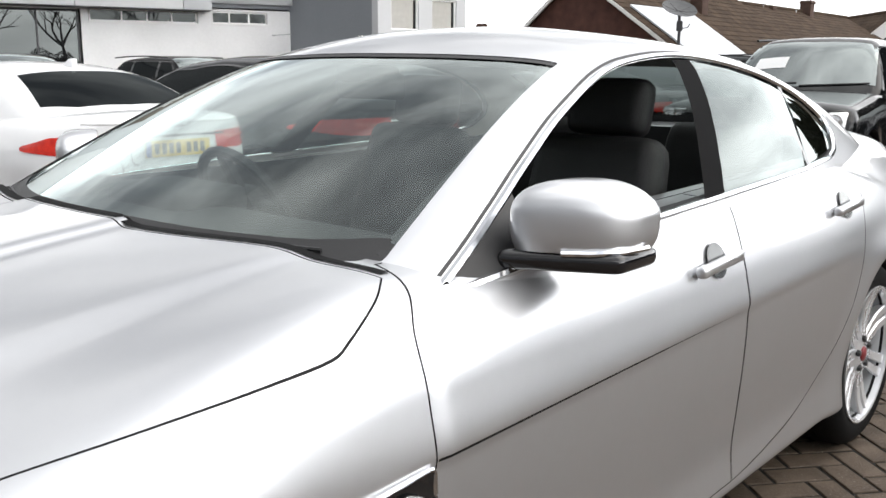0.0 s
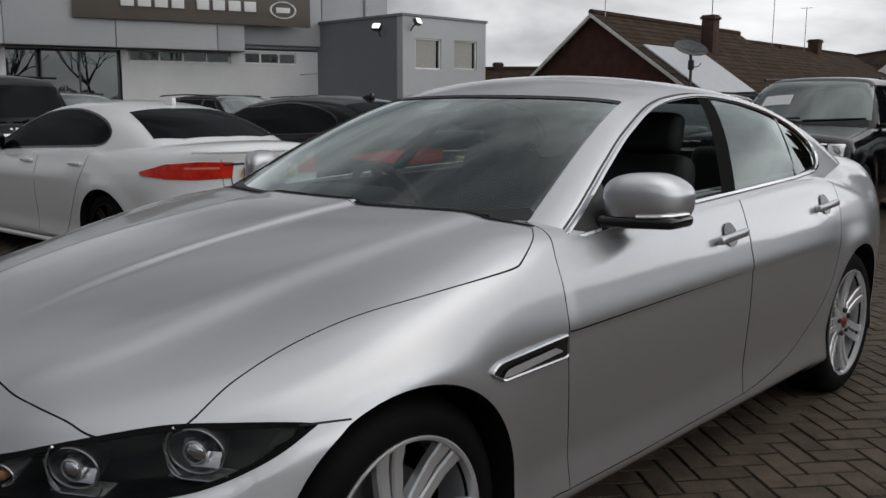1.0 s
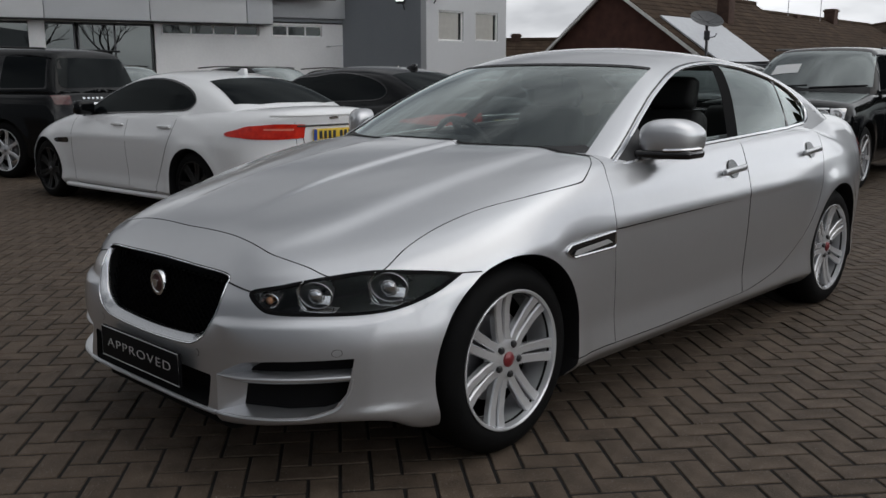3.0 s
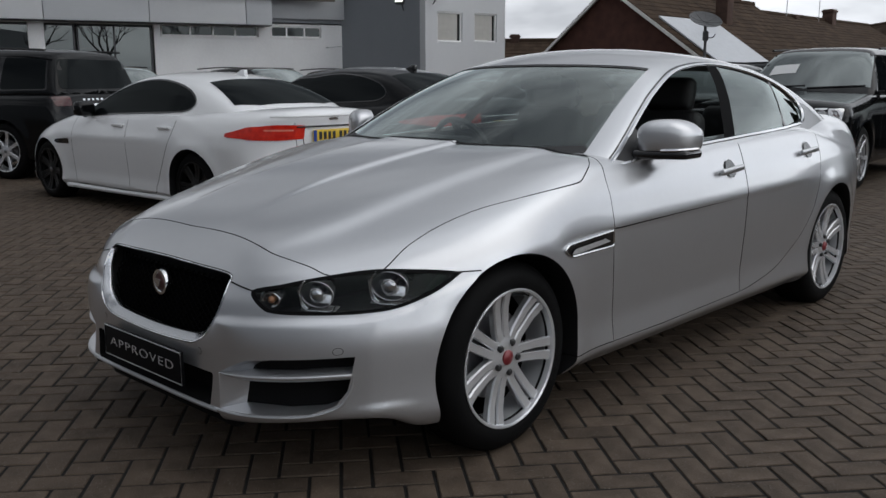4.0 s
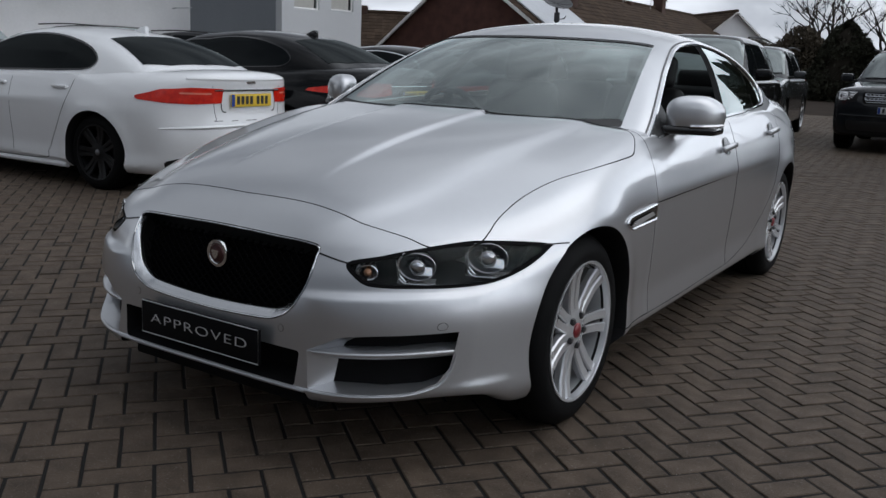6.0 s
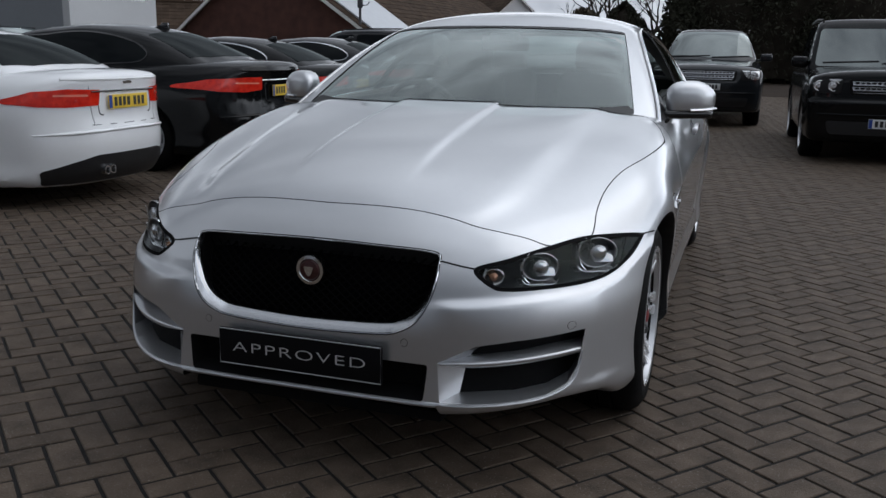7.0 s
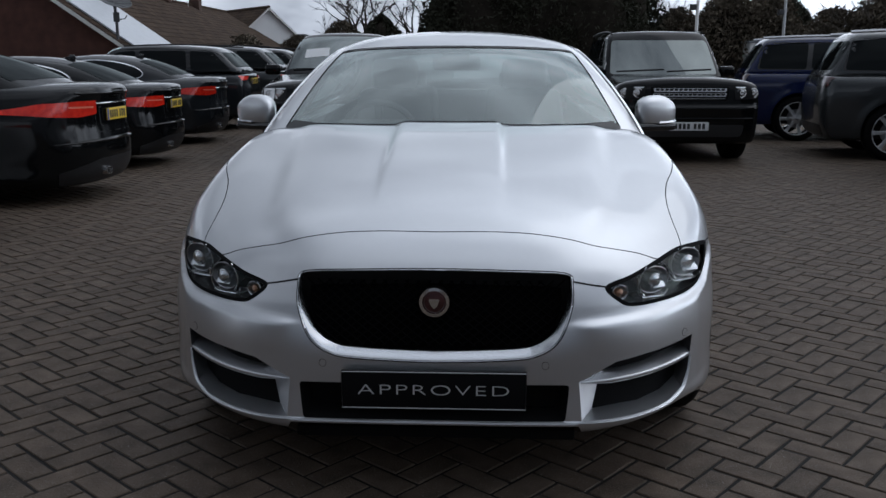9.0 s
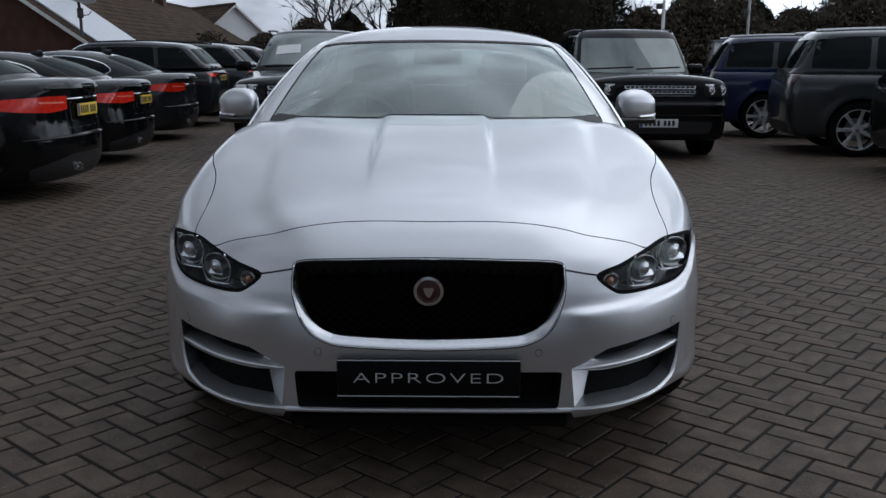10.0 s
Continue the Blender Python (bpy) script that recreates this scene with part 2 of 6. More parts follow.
def lathe(profile, n=48, axis="x"):
    """A closed profile of (along, radius) turned about an axis."""
    bm = bmesh.new()
    rings = []
    for i in range(n):
        a = 2 * math.pi * i / n
        c, s = math.cos(a), math.sin(a)
        if axis == "x":
            rings.append([bm.verts.new((u, r * c, r * s)) for u, r in profile])
        elif axis == "y":
            rings.append([bm.verts.new((r * c, u, r * s)) for u, r in profile])
        else:
            rings.append([bm.verts.new((r * c, r * s, u)) for u, r in profile])
    m = len(profile)
    for i in range(n):
        p, q = rings[i], rings[(i + 1) % n]
        for j in range(m):
            k = (j + 1) % m
            bm.faces.new((p[j], p[k], q[k], q[j]))
    bmesh.ops.remove_doubles(bm, verts=bm.verts[:], dist=1e-5)
    return bm


def spline(pts, per=6, closed=False):
    """Catmull-Rom through 2D or 3D points."""
    p = np.array(pts, float)
    n = len(p)
    out = []
    for i in range(n if closed else n - 1):
        if closed:
            a, b, c, d = p[(i - 1) % n], p[i], p[(i + 1) % n], p[(i + 2) % n]
        else:
            a, b, c, d = p[max(i - 1, 0)], p[i], p[i + 1], p[min(i + 2, n - 1)]
        for k in range(per):
            t = k / per
            out.append(0.5 * (2 * b + (c - a) * t + (2 * a - 5 * b + 4 * c - d) * t * t + (3 * b - a - 3 * c + d) * t ** 3))
    if not closed:
        out.append(p[-1])
    return [tuple(q) for q in out]


def rounded(pts, r, n=4):
    """A closed 2D outline with its corners rounded."""
    out = []
    m = len(pts)
    for i in range(m):
        p, a, b = Vector(pts[i]), Vector(pts[i - 1]), Vector(pts[(i + 1) % m])
        da, db = (a - p), (b - p)
        rr = min(r, da.length * 0.45, db.length * 0.45)
        s, e = p + da.normalized() * rr, p + db.normalized() * rr
        for k in range(n + 1):
            t = k / n
            out.append(tuple((1 - t) ** 2 * s + 2 * t * (1 - t) * p + t * t * e))
    return out


def offset2d(pts, d):
    """Moves a closed outline out (d > 0) or in."""
    n = len(pts)
    area = sum(pts[i][0] * pts[(i + 1) % n][1] - pts[(i + 1) % n][0] * pts[i][1] for i in range(n))
    sgn = 1 if area > 0 else -1
    out = []
    for i in range(n):
        p, a, b = Vector(pts[i]), Vector(pts[i - 1]), Vector(pts[(i + 1) % n])
        t = ((b - p).normalized() + (p - a).normalized())
        t = t.normalized() if t.length > 1e-6 else Vector((1, 0))
        nrm = Vector((t.y, -t.x)) * sgn
        out.append(tuple(p + nrm * d))
    return out


AX = {"x": lambda u, v, w: (w, u, v), "y": lambda u, v, w: (u, w, v), "z": lambda u, v, w: (u, v, w)}


def prism(outline, axis, w0, w1):
    """A solid: a 2D outline swept along an axis. Outline in (y, z), (x, z) or (x, y)."""
    bm = bmesh.new()
    f = AX[axis]
    lo = [bm.verts.new(f(u, v, w0)) for u, v in outline]
    hi = [bm.verts.new(f(u, v, w1)) for u, v in outline]
    n = len(outline)
    bm.faces.new(lo)
    bm.faces.new(list(reversed(hi)))
    for i in range(n):
        bm.faces.new((lo[i], hi[i], hi[(i + 1) % n], lo[(i + 1) % n]))
    bmesh.ops.recalc_face_normals(bm, faces=bm.faces)
    return bm


def tapered(rings):
    """A solid through rings of points, closed at both ends; the last end takes the second material."""
    bm = bmesh.new()
    rows = [[bm.verts.new(p) for p in r] for r in rings]
    n = len(rows[0])
    bm.faces.new(rows[0])
    bm.faces.new(list(reversed(rows[-1]))).material_index = 1
    for p, q in zip(rows, rows[1:]):
        for i in range(n):
            bm.faces.new((p[i], q[i], q[(i + 1) % n], p[(i + 1) % n]))
    bmesh.ops.recalc_face_normals(bm, faces=bm.faces)
    return bm


def boolean(me, cutter, op="DIFFERENCE", mat=None):
    """me cut by a bmesh; gives a new mesh."""
    cm = bpy.data.meshes.new("cutter")
    bmesh.ops.triangulate(cutter, faces=[f for f in cutter.faces if len(f.verts) > 4])
    cutter.to_mesh(cm)
    cutter.free()
    base, tool = new("base", me), new("tool", cm)
    for m in (mat if isinstance(mat, tuple) else () if mat is None else (mat,)):
        cm.materials.append(m)
    mod = base.modifiers.new("cut", "BOOLEAN")
    mod.operation, mod.object, mod.solver, mod.material_mode = op, tool, "MANIFOLD", "TRANSFER"
    deps = bpy.context.evaluated_depsgraph_get()
    res = bpy.data.meshes.new_from_object(base.evaluated_get(deps))
    bpy.data.objects.remove(base)
    bpy.data.objects.remove(tool)
    bpy.data.meshes.remove(cm)
    return res


def polish(me, angle=32.0):
    me.shade_smooth()
    me.set_sharp_from_angle(angle=radians(angle))
    return me


def patch(bvh, outline, axis, side=1, step=0.04, lift=0.003):
    """A skin over an outline, laid on the surface that is met along the axis from the given side."""
    bm = bmesh.new()
    f = AX[axis]
    bm.faces.new([bm.verts.new((u, v, 0)) for u, v in outline])
    us, vs = [p[0] for p in outline], [p[1] for p in outline]
    for lo, hi, nrm in ((min(us), max(us), (1, 0, 0)), (min(vs), max(vs), (0, 1, 0))):
        for k in range(1, int((hi - lo) / step) + 1):
            c = lo + k * step
            if c < hi - step * 0.1:
                bmesh.ops.bisect_plane(bm, geom=bm.verts[:] + bm.edges[:] + bm.faces[:], dist=1e-6,
                                       plane_co=Vector(nrm) * c, plane_no=nrm)
    lay(bm, bvh, f, side, lift)
    return bm


def lay(bm, bvh, f, side, lift):
    way = Vector(f(0, 0, -side))
    lost = []
    for v in bm.verts:
        o = Vector(f(v.co.x, v.co.y, 6.0 * side))
        hit, nrm, _, _ = bvh.ray_cast(o, way)
        if hit is None:
            lost.append(v)
        else:
            v.co = hit + nrm * lift * (1 if nrm.dot(way) < 0 else -1)
    bmesh.ops.delete(bm, geom=lost, context="VERTS")
    bmesh.ops.recalc_face_normals(bm, faces=bm.faces)
    if bm.faces:
        s = sum((g.normal.dot(way) for g in bm.faces))
        if s > 0:
            bmesh.ops.reverse_faces(bm, faces=bm.faces[:])


def band(bvh, line, width, axis, side=1, closed=False, lift=0.002, sub=3):
    """A narrow strip along a 2D line, laid on the surface."""
    f = AX[axis]
    n = len(line)
    bm = bmesh.new()
    rows = []
    for i in range(n):
        p = Vector(line[i])
        a = Vector(line[i - 1]) if (i or closed) else p
        b = Vector(line[(i + 1) % n]) if (i < n - 1 or closed) else p
        t = (b - a).normalized()
        nn = Vector((t.y, -t.x)) * width / 2
        rows.append([bm.verts.new((*(p + nn * (2 * k / sub - 1)), 0)) for k in range(sub + 1)])
    for i in range(n if closed else n - 1):
        p, q = rows[i], rows[(i + 1) % n]
        for k in range(sub):
            bm.faces.new((p[k], p[k + 1], q[k + 1], q[k]))
    lay(bm, bvh, f, side, lift)
    return bm


def tube(points, radius, sides=8, closed=False, flat=1.0):
    """A round bar along 3D points."""
    pts = [Vector(p) for p in points]
    n = len(pts)
    bm = bmesh.new()
    rows = []
    up = Vector((0, 0, 1))
    for i, p in enumerate(pts):
        a = pts[i - 1] if (i or closed) else p
        b = pts[(i + 1) % n] if (i < n - 1 or closed) else p
        t = (b - a).normalized()
        s = t.cross(up)
        s = s.normalized() if s.length > 1e-3 else Vector((1, 0, 0))
        w = s.cross(t)
        r = radius[i] if isinstance(radius, (list, tuple)) else radius
        rows.append([bm.verts.new(p + (s * math.cos(2 * math.pi * k / sides) * flat + w * math.sin(2 * math.pi * k / sides)) * r)
                     for k in range(sides)])
    for i in range(n if closed else n - 1):
        p, q = rows[i], rows[(i + 1) % n]
        for k in range(sides):
            bm.faces.new((p[k], p[(k + 1) % sides], q[(k + 1) % sides], q[k]))
    if not closed:
        bm.faces.new(rows[0])
        bm.faces.new(rows[-1])
    return bm


def on_surface(bvh, line, axis, side=1, lift=0.0):
    f = AX[axis]
    out = []
    for u, v in line:
        hit, nrm, _, _ = bvh.ray_cast(Vector(f(u, v, 6.0 * side)), Vector(f(0, 0, -side)))
        if hit is not None:
            out.append(hit + Vector(f(0, 0, side)) * lift)
    return out


# ---------------------------------------------------------------- car surfaces
def curve(pts):
    """A smooth monotone function through (t, value) pairs."""
    x, y = np.array([p[0] for p in pts], float), np.array([p[1] for p in pts], float)
    h, d = np.diff(x), np.diff(y) / np.diff(x)
    m = np.empty_like(x)
    m[0], m[-1] = d[0], d[-1]
    for i in range(1, len(x) - 1):
        if d[i - 1] * d[i] <= 0:
            m[i] = 0
        else:
            w1, w2 = 2 * h[i] + h[i - 1], h[i] + 2 * h[i - 1]
            m[i] = (w1 + w2) / (w1 / d[i - 1] + w2 / d[i])

    def f(t):
        t = np.clip(t, x[0], x[-1])
        i = np.clip(np.searchsorted(x, t) - 1, 0, len(x) - 2)
        s = (t - x[i]) / h[i]
        return ((2 * s ** 3 - 3 * s ** 2 + 1) * y[i] + (s ** 3 - 2 * s ** 2 + s) * h[i] * m[i] +
                (-2 * s ** 3 + 3 * s ** 2) * y[i + 1] + (s ** 3 - s ** 2) * h[i] * m[i + 1])
    return f


def smax(a, b, k):
    m = np.maximum(a, b)
    return m + k * np.log(np.exp((a - m) / k) + np.exp((b - m) / k))


def skin(f, ya, yb, zs, nu=90, nc=40, nv=128, reach=3.2):
    """A closed mesh on f = 0, found along rays from a spine in the middle plane."""
    th = np.linspace(0, 2 * math.pi, nv, endpoint=False) + math.pi / nv
    th = th - 0.2 * np.sin(2 * th)
    rows = []
    for i in range(1, nc):
        rows.append((ya, math.pi / 2 * (1 - i / nc), -1))
    for i in range(nu + 1):
        rows.append((ya + (yb - ya) * i / nu, 0.0, 1))
    for i in range(nc - 1, 0, -1):
        rows.append((yb, math.pi / 2 * (1 - i / nc), 1))
    oy = np.array([r[0] for r in rows])[:, None]
    ph = np.array([r[1] for r in rows])[:, None]
    sg = np.array([r[2] for r in rows])[:, None]
    dx, dz, dy = np.cos(ph) * np.cos(th), np.cos(ph) * np.sin(th), np.sin(ph) * sg + 0 * th

    def shoot(oy, dx, dy, dz):
        lo, hi = np.zeros_like(dx), np.full_like(dx, reach)
        for _ in range(34):
            mid = (lo + hi) / 2
            inside = f(mid * dx, oy + mid * dy, zs + mid * dz) < 0
            lo, hi = np.where(inside, mid, lo), np.where(inside, hi, mid)
        return np.stack([lo * dx, oy + lo * dy, zs + lo * dz], -1)

    grid = shoot(oy + 0 * dx, dx, dy, dz)
    one = np.ones((1, 1))
    poles = [shoot(np.full((1, 1), y), 0 * one, s * one, 0 * one)[0, 0] for y, s in ((ya, -1), (yb, 1))]
    nr = len(rows)
    verts = np.concatenate([grid.reshape(-1, 3), np.array(poles)])
    faces = []
    for i in range(nr - 1):
        a, b = i * nv, (i + 1) * nv
        for j in range(nv):
            k = (j + 1) % nv
            faces.append((a + j, a + k, b + k, b + j))
    p0, p1 = nr * nv, nr * nv + 1
    last = (nr - 1) * nv
    for j in range(nv):
        k = (j + 1) % nv
        faces.append((p0, k, j))
        faces.append((p1, last + j, last + k))
    me = bpy.data.meshes.new("skin")
    me.from_pydata(verts.tolist(), [], faces)
    bm = bmesh.new()
    bm.from_mesh(me)
    bmesh.ops.recalc_face_normals(bm, faces=bm.faces)
    bm.to_mesh(me)
    bm.free()
    return me


def bvh_of(me):
    bm = bmesh.new()
    bm.from_mesh(me)
    tree = BVHTree.FromBMesh(bm)
    bm.free()
    return tree


def body_function(s):
    """The lower body of a car from its curves: side, top, nose, tail and floor, blended into one another."""
    zc, drop, wz, dw, fy, ry = (curve(s[k]) for k in ("top", "drop", "side", "taper", "nose", "tail"))
    fp, fa, rp, ra = s["nose_round"] + s["tail_round"]
    wb, wr = s["wheelbase"], s["wheel"]
    belt = curve(s["belt"]) if "belt" in s else None

    def f(x, y, z):
        ax = np.abs(x)
        arch = 0
        for yw in (0.0, wb):
            r = np.sqrt((y - yw) ** 2 + (z - wr) ** 2)
            arch = arch + s["flare"] * np.exp(-((r - s["arch"]) / 0.07) ** 2)
        crease = s.get("crease")
        w = wz(z) + dw(y) + arch
        if crease:
            cz = crease[0] + crease[1] * (y - 1.3)
            w = w + crease[2] * (np.exp(-(np.maximum(z - cz, 0) / 0.07) ** 2) / (1 + np.exp(np.clip((cz - z) / 0.0045, -50, 50))) - 0.35) * (1 / (1 + np.exp(-(y - 0.5) / 0.05))) * (1 / (1 + np.exp((y - 2.35) / 0.1)))
        side = ax - w
        h = zc(y) - drop(y) * (ax / 0.78) ** 2.4
        for x0, amp, wid, y0, y1, slope in s.get("ridges", ()):
            fade = 1 / (1 + np.exp(-(y - y0) / 0.08)) * 1 / (1 + np.exp((y - y1) / 0.08))
            xk = x0 + slope * y + (s["sweep"] * np.minimum(y + 0.35, 0) ** 2 if amp < 0 else 0)
            h = h + abs(amp) * fade * (1 / (1 + np.exp(np.clip((ax - xk) / wid, -60, 60))))
        top = (z - h) * 0.97
        fz = fa - s.get("square", 0.0) / (1 + np.exp(np.clip((z - 0.525) / 0.025, -50, 50)))
        g = fz * fp * np.maximum(ax, 0.02) ** (fp - 1)
        line = np.interp(ax, (0.0, 0.42, 0.53, 0.65, 0.77, 0.81, 0.85, 0.885, 0.93), (0.53, 0.531, 0.537, 0.542, 0.543, 0.551, 0.568, 0.612, 0.65))
        low = 1 / (1 + np.exp(np.clip((z - line) / 0.0035, -50, 50)))
        ledge = s.get("ledge", 0.0) * low / (1 + np.exp(np.clip((0.405 - ax) / (0.010 + 0.05 * np.clip((0.535 - z) / 0.10, 0, 1)), -50, 50)))
        ledge = ledge + s.get("edge", 0.0) * low * np.exp(-np.abs(ax - 0.805) / 0.05)
        nose = (fy(z) - ledge + fz * ax ** fp - y) / np.sqrt(1 + g * g)
        g2 = ra * rp * np.maximum(ax, 0.02) ** (rp - 1)
        tail = (y - ry(z) + ra * ax ** rp) / np.sqrt(1 + g2 * g2)
        soft = s["soft"] * (1 + (0.15 if "belt" in s else 0.0) / (1 + np.exp(np.clip(-(y - 2.65) / 0.12, -50, 50))))
        v = smax(side, top, soft)
        if belt:
            # the doors run on up to the waist below the glass
            up = smax(side, z - belt(y) + 0.006, 0.010)
            v = -smax(-v, -np.maximum(up, np.maximum(0.60 - y, y - 3.2)), 0.004)
        v = smax(v, nose, s["soft"] * 0.7)
        v = smax(v, tail, 0.03)
        chin = s.get("chin", 0.0)
        if chin:
            front = 1 / (1 + np.exp(np.clip((y + 0.44) / 0.03, -50, 50)))
            v = v - 0.006 * front / (1 + np.exp(np.clip((z - 0.275 - 0.05 * (ax - 0.80)) / 0.004, -50, 50))) * np.exp(-((ax - 0.83) / 0.05) ** 2)
            rise = chin * front * np.clip((ax - 0.40) / 0.32, 0, 1) + 0.034 * front
            return smax(v, s["floor"] + rise - z, 0.012)
        return smax(v, s["floor"] - z, 0.02)
    return f


def cabin_function(s, inset=0.0):
    """The upper body: screen, roof, backlight and leaning sides."""
    roof, base = curve(s["roof"]), curve(s["belt_x"])
    y0, z0, slope, bow = s["screen"]
    belt = curve(s["belt"]) if "belt" in s else None
    wz, dw = curve(s["side"]), curve(s["taper"])
    yr, zr, rs, rbow = s["back"]

    def f(x, y, z):
        ax = np.abs(x)
        lean = s["lean"] * (z - 0.95) + s["lean2"] * np.maximum(z - 0.95, 0) ** 2
        if belt:
            # the shoulder below the side glass runs out over the doors
            out = base(y) - lean + 0.85 * np.maximum(belt(y) - z, 0)
            side = (ax + smax(-out, -(wz(z) + dw(y) - 0.003), 0.010)) / math.sqrt(1 + s["lean"] ** 2)
        else:
            side = (ax - base(y) + lean + 1.3 * np.maximum(s["waist"] - z, 0)) / math.sqrt(1 + s["lean"] ** 2)
        top = z - roof(y) + s["crown"] * ax ** 2.2
        ws = (y0 + (z - z0) / slope + bow * ax ** 2 + s.get("belly", 0.0) * (z - z0) * (z - z0) - y) / math.sqrt(1 + slope ** -2)
        bk = (y - (yr - (z - zr) / rs - rbow * ax ** 2)) / math.sqrt(1 + rs ** -2)
        v = smax(side, top, s["csoft"])
        v = smax(v, ws, s["csoft"] * 0.7)
        v = smax(v, bk, s["csoft"])
        rear = 0.15 * np.clip((y - 2.7) / 0.4, 0, 1)
        return smax(v, s["cabin_floor"] + rear - z, 0.02) + inset
    return f
# ---------------------------------------------------------------- car kinds
XE = dict(
    wheelbase=2.835, wheel=0.325, arch=0.37, flare=0.014, floor=0.17, soft=0.045,
    top=[(-0.86, 0.640), (-0.76, 0.715), (-0.68, 0.757), (-0.5, 0.812), (-0.2, 0.880), (0.1, 0.930), (0.4, 0.968), (0.6, 0.985),
         (0.9, 0.985), (2.6, 1.02), (3.1, 1.065), (3.5, 1.075), (3.72, 1.065), (3.84, 1.03)],
    drop=[(-0.86, 0.13), (-0.6, 0.14), (-0.35, 0.115), (0.1, 0.055), (0.6, 0.015), (2.6, 0.01), (3.2, 0.04), (3.8, 0.08)],
    side=[(0.15, 0.850), (0.19, 0.880), (0.245, 0.924), (0.29, 0.921), (0.35, 0.917), (0.45, 0.924), (0.60, 0.935), (0.70, 0.938), (0.80, 0.924), (0.90, 0.894), (1.0, 0.850), (1.1, 0.80)],
    taper=[(-0.85, 0.0), (-0.5, 0.012), (-0.2, 0.010), (0.4, 0.0), (1.3, 0.0), (2.4, 0.004), (2.9, -0.006), (3.2, -0.04), (3.5, -0.10), (3.85, -0.20)],
    nose=[(0.10, -0.74), (0.19, -0.83), (0.24, -0.845), (0.34, -0.838), (0.45, -0.835), (0.57, -0.815), (0.66, -0.775), (0.72, -0.725), (0.80, -0.62), (1.0, -0.2)],
    tail=[(0.15, 3.70), (0.30, 3.80), (0.5, 3.83), (0.75, 3.80), (0.9, 3.80), (1.05, 3.83), (1.15, 3.75)],
    nose_round=(4.0, 0.82), square=0.05, waist=0.930, belt=[(0.6, 0.85), (0.73, 0.872), (0.9, 0.910), (1.1, 0.945), (1.4, 0.970), (1.72, 0.984), (2.0, 0.994), (2.3, 1.004), (2.55, 1.0), (2.8, 0.955), (3.0, 0.90), (3.4, 0.85)], sweep=-0.9, ledge=0.026, edge=0.009, chin=0.03, tail_round=(3.0, 0.55),
    crease=(0.716, 0.018, 0.006),
    ridges=((0.205, 0.015, 0.006, -0.36, 0.9, 0.01), (0.575, -0.018, 0.018, -0.80, 0.9, 0.09)),
    roof=[(0.4, 1.215), (1.0, 1.29), (1.35, 1.366), (1.55, 1.400), (1.8, 1.416), (2.1, 1.408), (2.45, 1.372), (2.8, 1.30), (3.3, 1.13), (3.6, 1.0)],
    belt_x=[(0.4, 0.80), (0.7, 0.838), (1.1, 0.858), (1.7, 0.868), (2.3, 0.860), (2.8, 0.82), (3.3, 0.75)],
    screen=(0.45, 0.965, 0.50, 0.37), back=(3.40, 1.05, 0.50, 0.30), lean=0.50, lean2=0.30, crown=0.19, csoft=0.035, cabin_floor=0.82, belly=0.30)


def variant(base, **changes):
    d = dict(base)
    d.update(changes)
    return d


# a larger saloon and two sizes of four-wheel drive
XF = variant(XE, wheelbase=2.96, tail=[(z, y + 0.25) for z, y in XE["tail"]], taper=[(y if y < 2 else y + 0.25, w) for y, w in XE["taper"]],
             top=[(y if y < 2 else y + 0.25, z + 0.02) for y, z in XE["top"]], drop=[(y if y < 2 else y + 0.25, z) for y, z in XE["drop"]],
             roof=[(y if y < 1.5 else y + 0.22, z + 0.03) for y, z in XE["roof"]], back=(3.62, 1.08, 0.46, 0.30))
SUV = dict(
    wheelbase=2.90, wheel=0.375, arch=0.43, flare=0.014, floor=0.26, soft=0.05,
    top=[(-0.95, 0.98), (-0.8, 1.06), (-0.5, 1.10), (0.2, 1.14), (0.6, 1.16), (1.0, 1.16), (3.0, 1.16), (3.9, 1.15)],
    drop=[(-0.95, 0.05), (-0.4, 0.05), (0.6, 0.02), (3.9, 0.02)],
    side=[(0.22, 0.90), (0.34, 0.945), (0.6, 0.965), (0.85, 0.970), (1.0, 0.955), (1.1, 0.935), (1.25, 0.90)],
    taper=[(-0.95, -0.03), (-0.5, 0.0), (3.2, 0.0), (3.9, -0.04)],
    nose=[(0.2, -0.78), (0.32, -0.86), (0.5, -0.90), (0.7, -0.90), (0.95, -0.86), (1.08, -0.78), (1.2, -0.5)],
    tail=[(0.2, 3.72), (0.45, 3.84), (0.7, 3.86), (1.1, 3.80), (1.3, 3.75)],
    nose_round=(3.4, 0.22), waist=1.12, tail_round=(4.0, 0.10),
    roof=[(0.4, 1.60), (1.2, 1.68), (1.6, 1.735), (2.2, 1.75), (3.2, 1.73), (3.7, 1.68)],
    belt_x=[(0.4, 0.90), (0.9, 0.915), (2.5, 0.92), (3.7, 0.87)],
    screen=(0.62, 1.12, 0.80, 0.22), back=(3.80, 1.10, 3.2, 0.10), lean=0.24, lean2=0.20, crown=0.10, csoft=0.04, cabin_floor=0.95, belly=0.10)
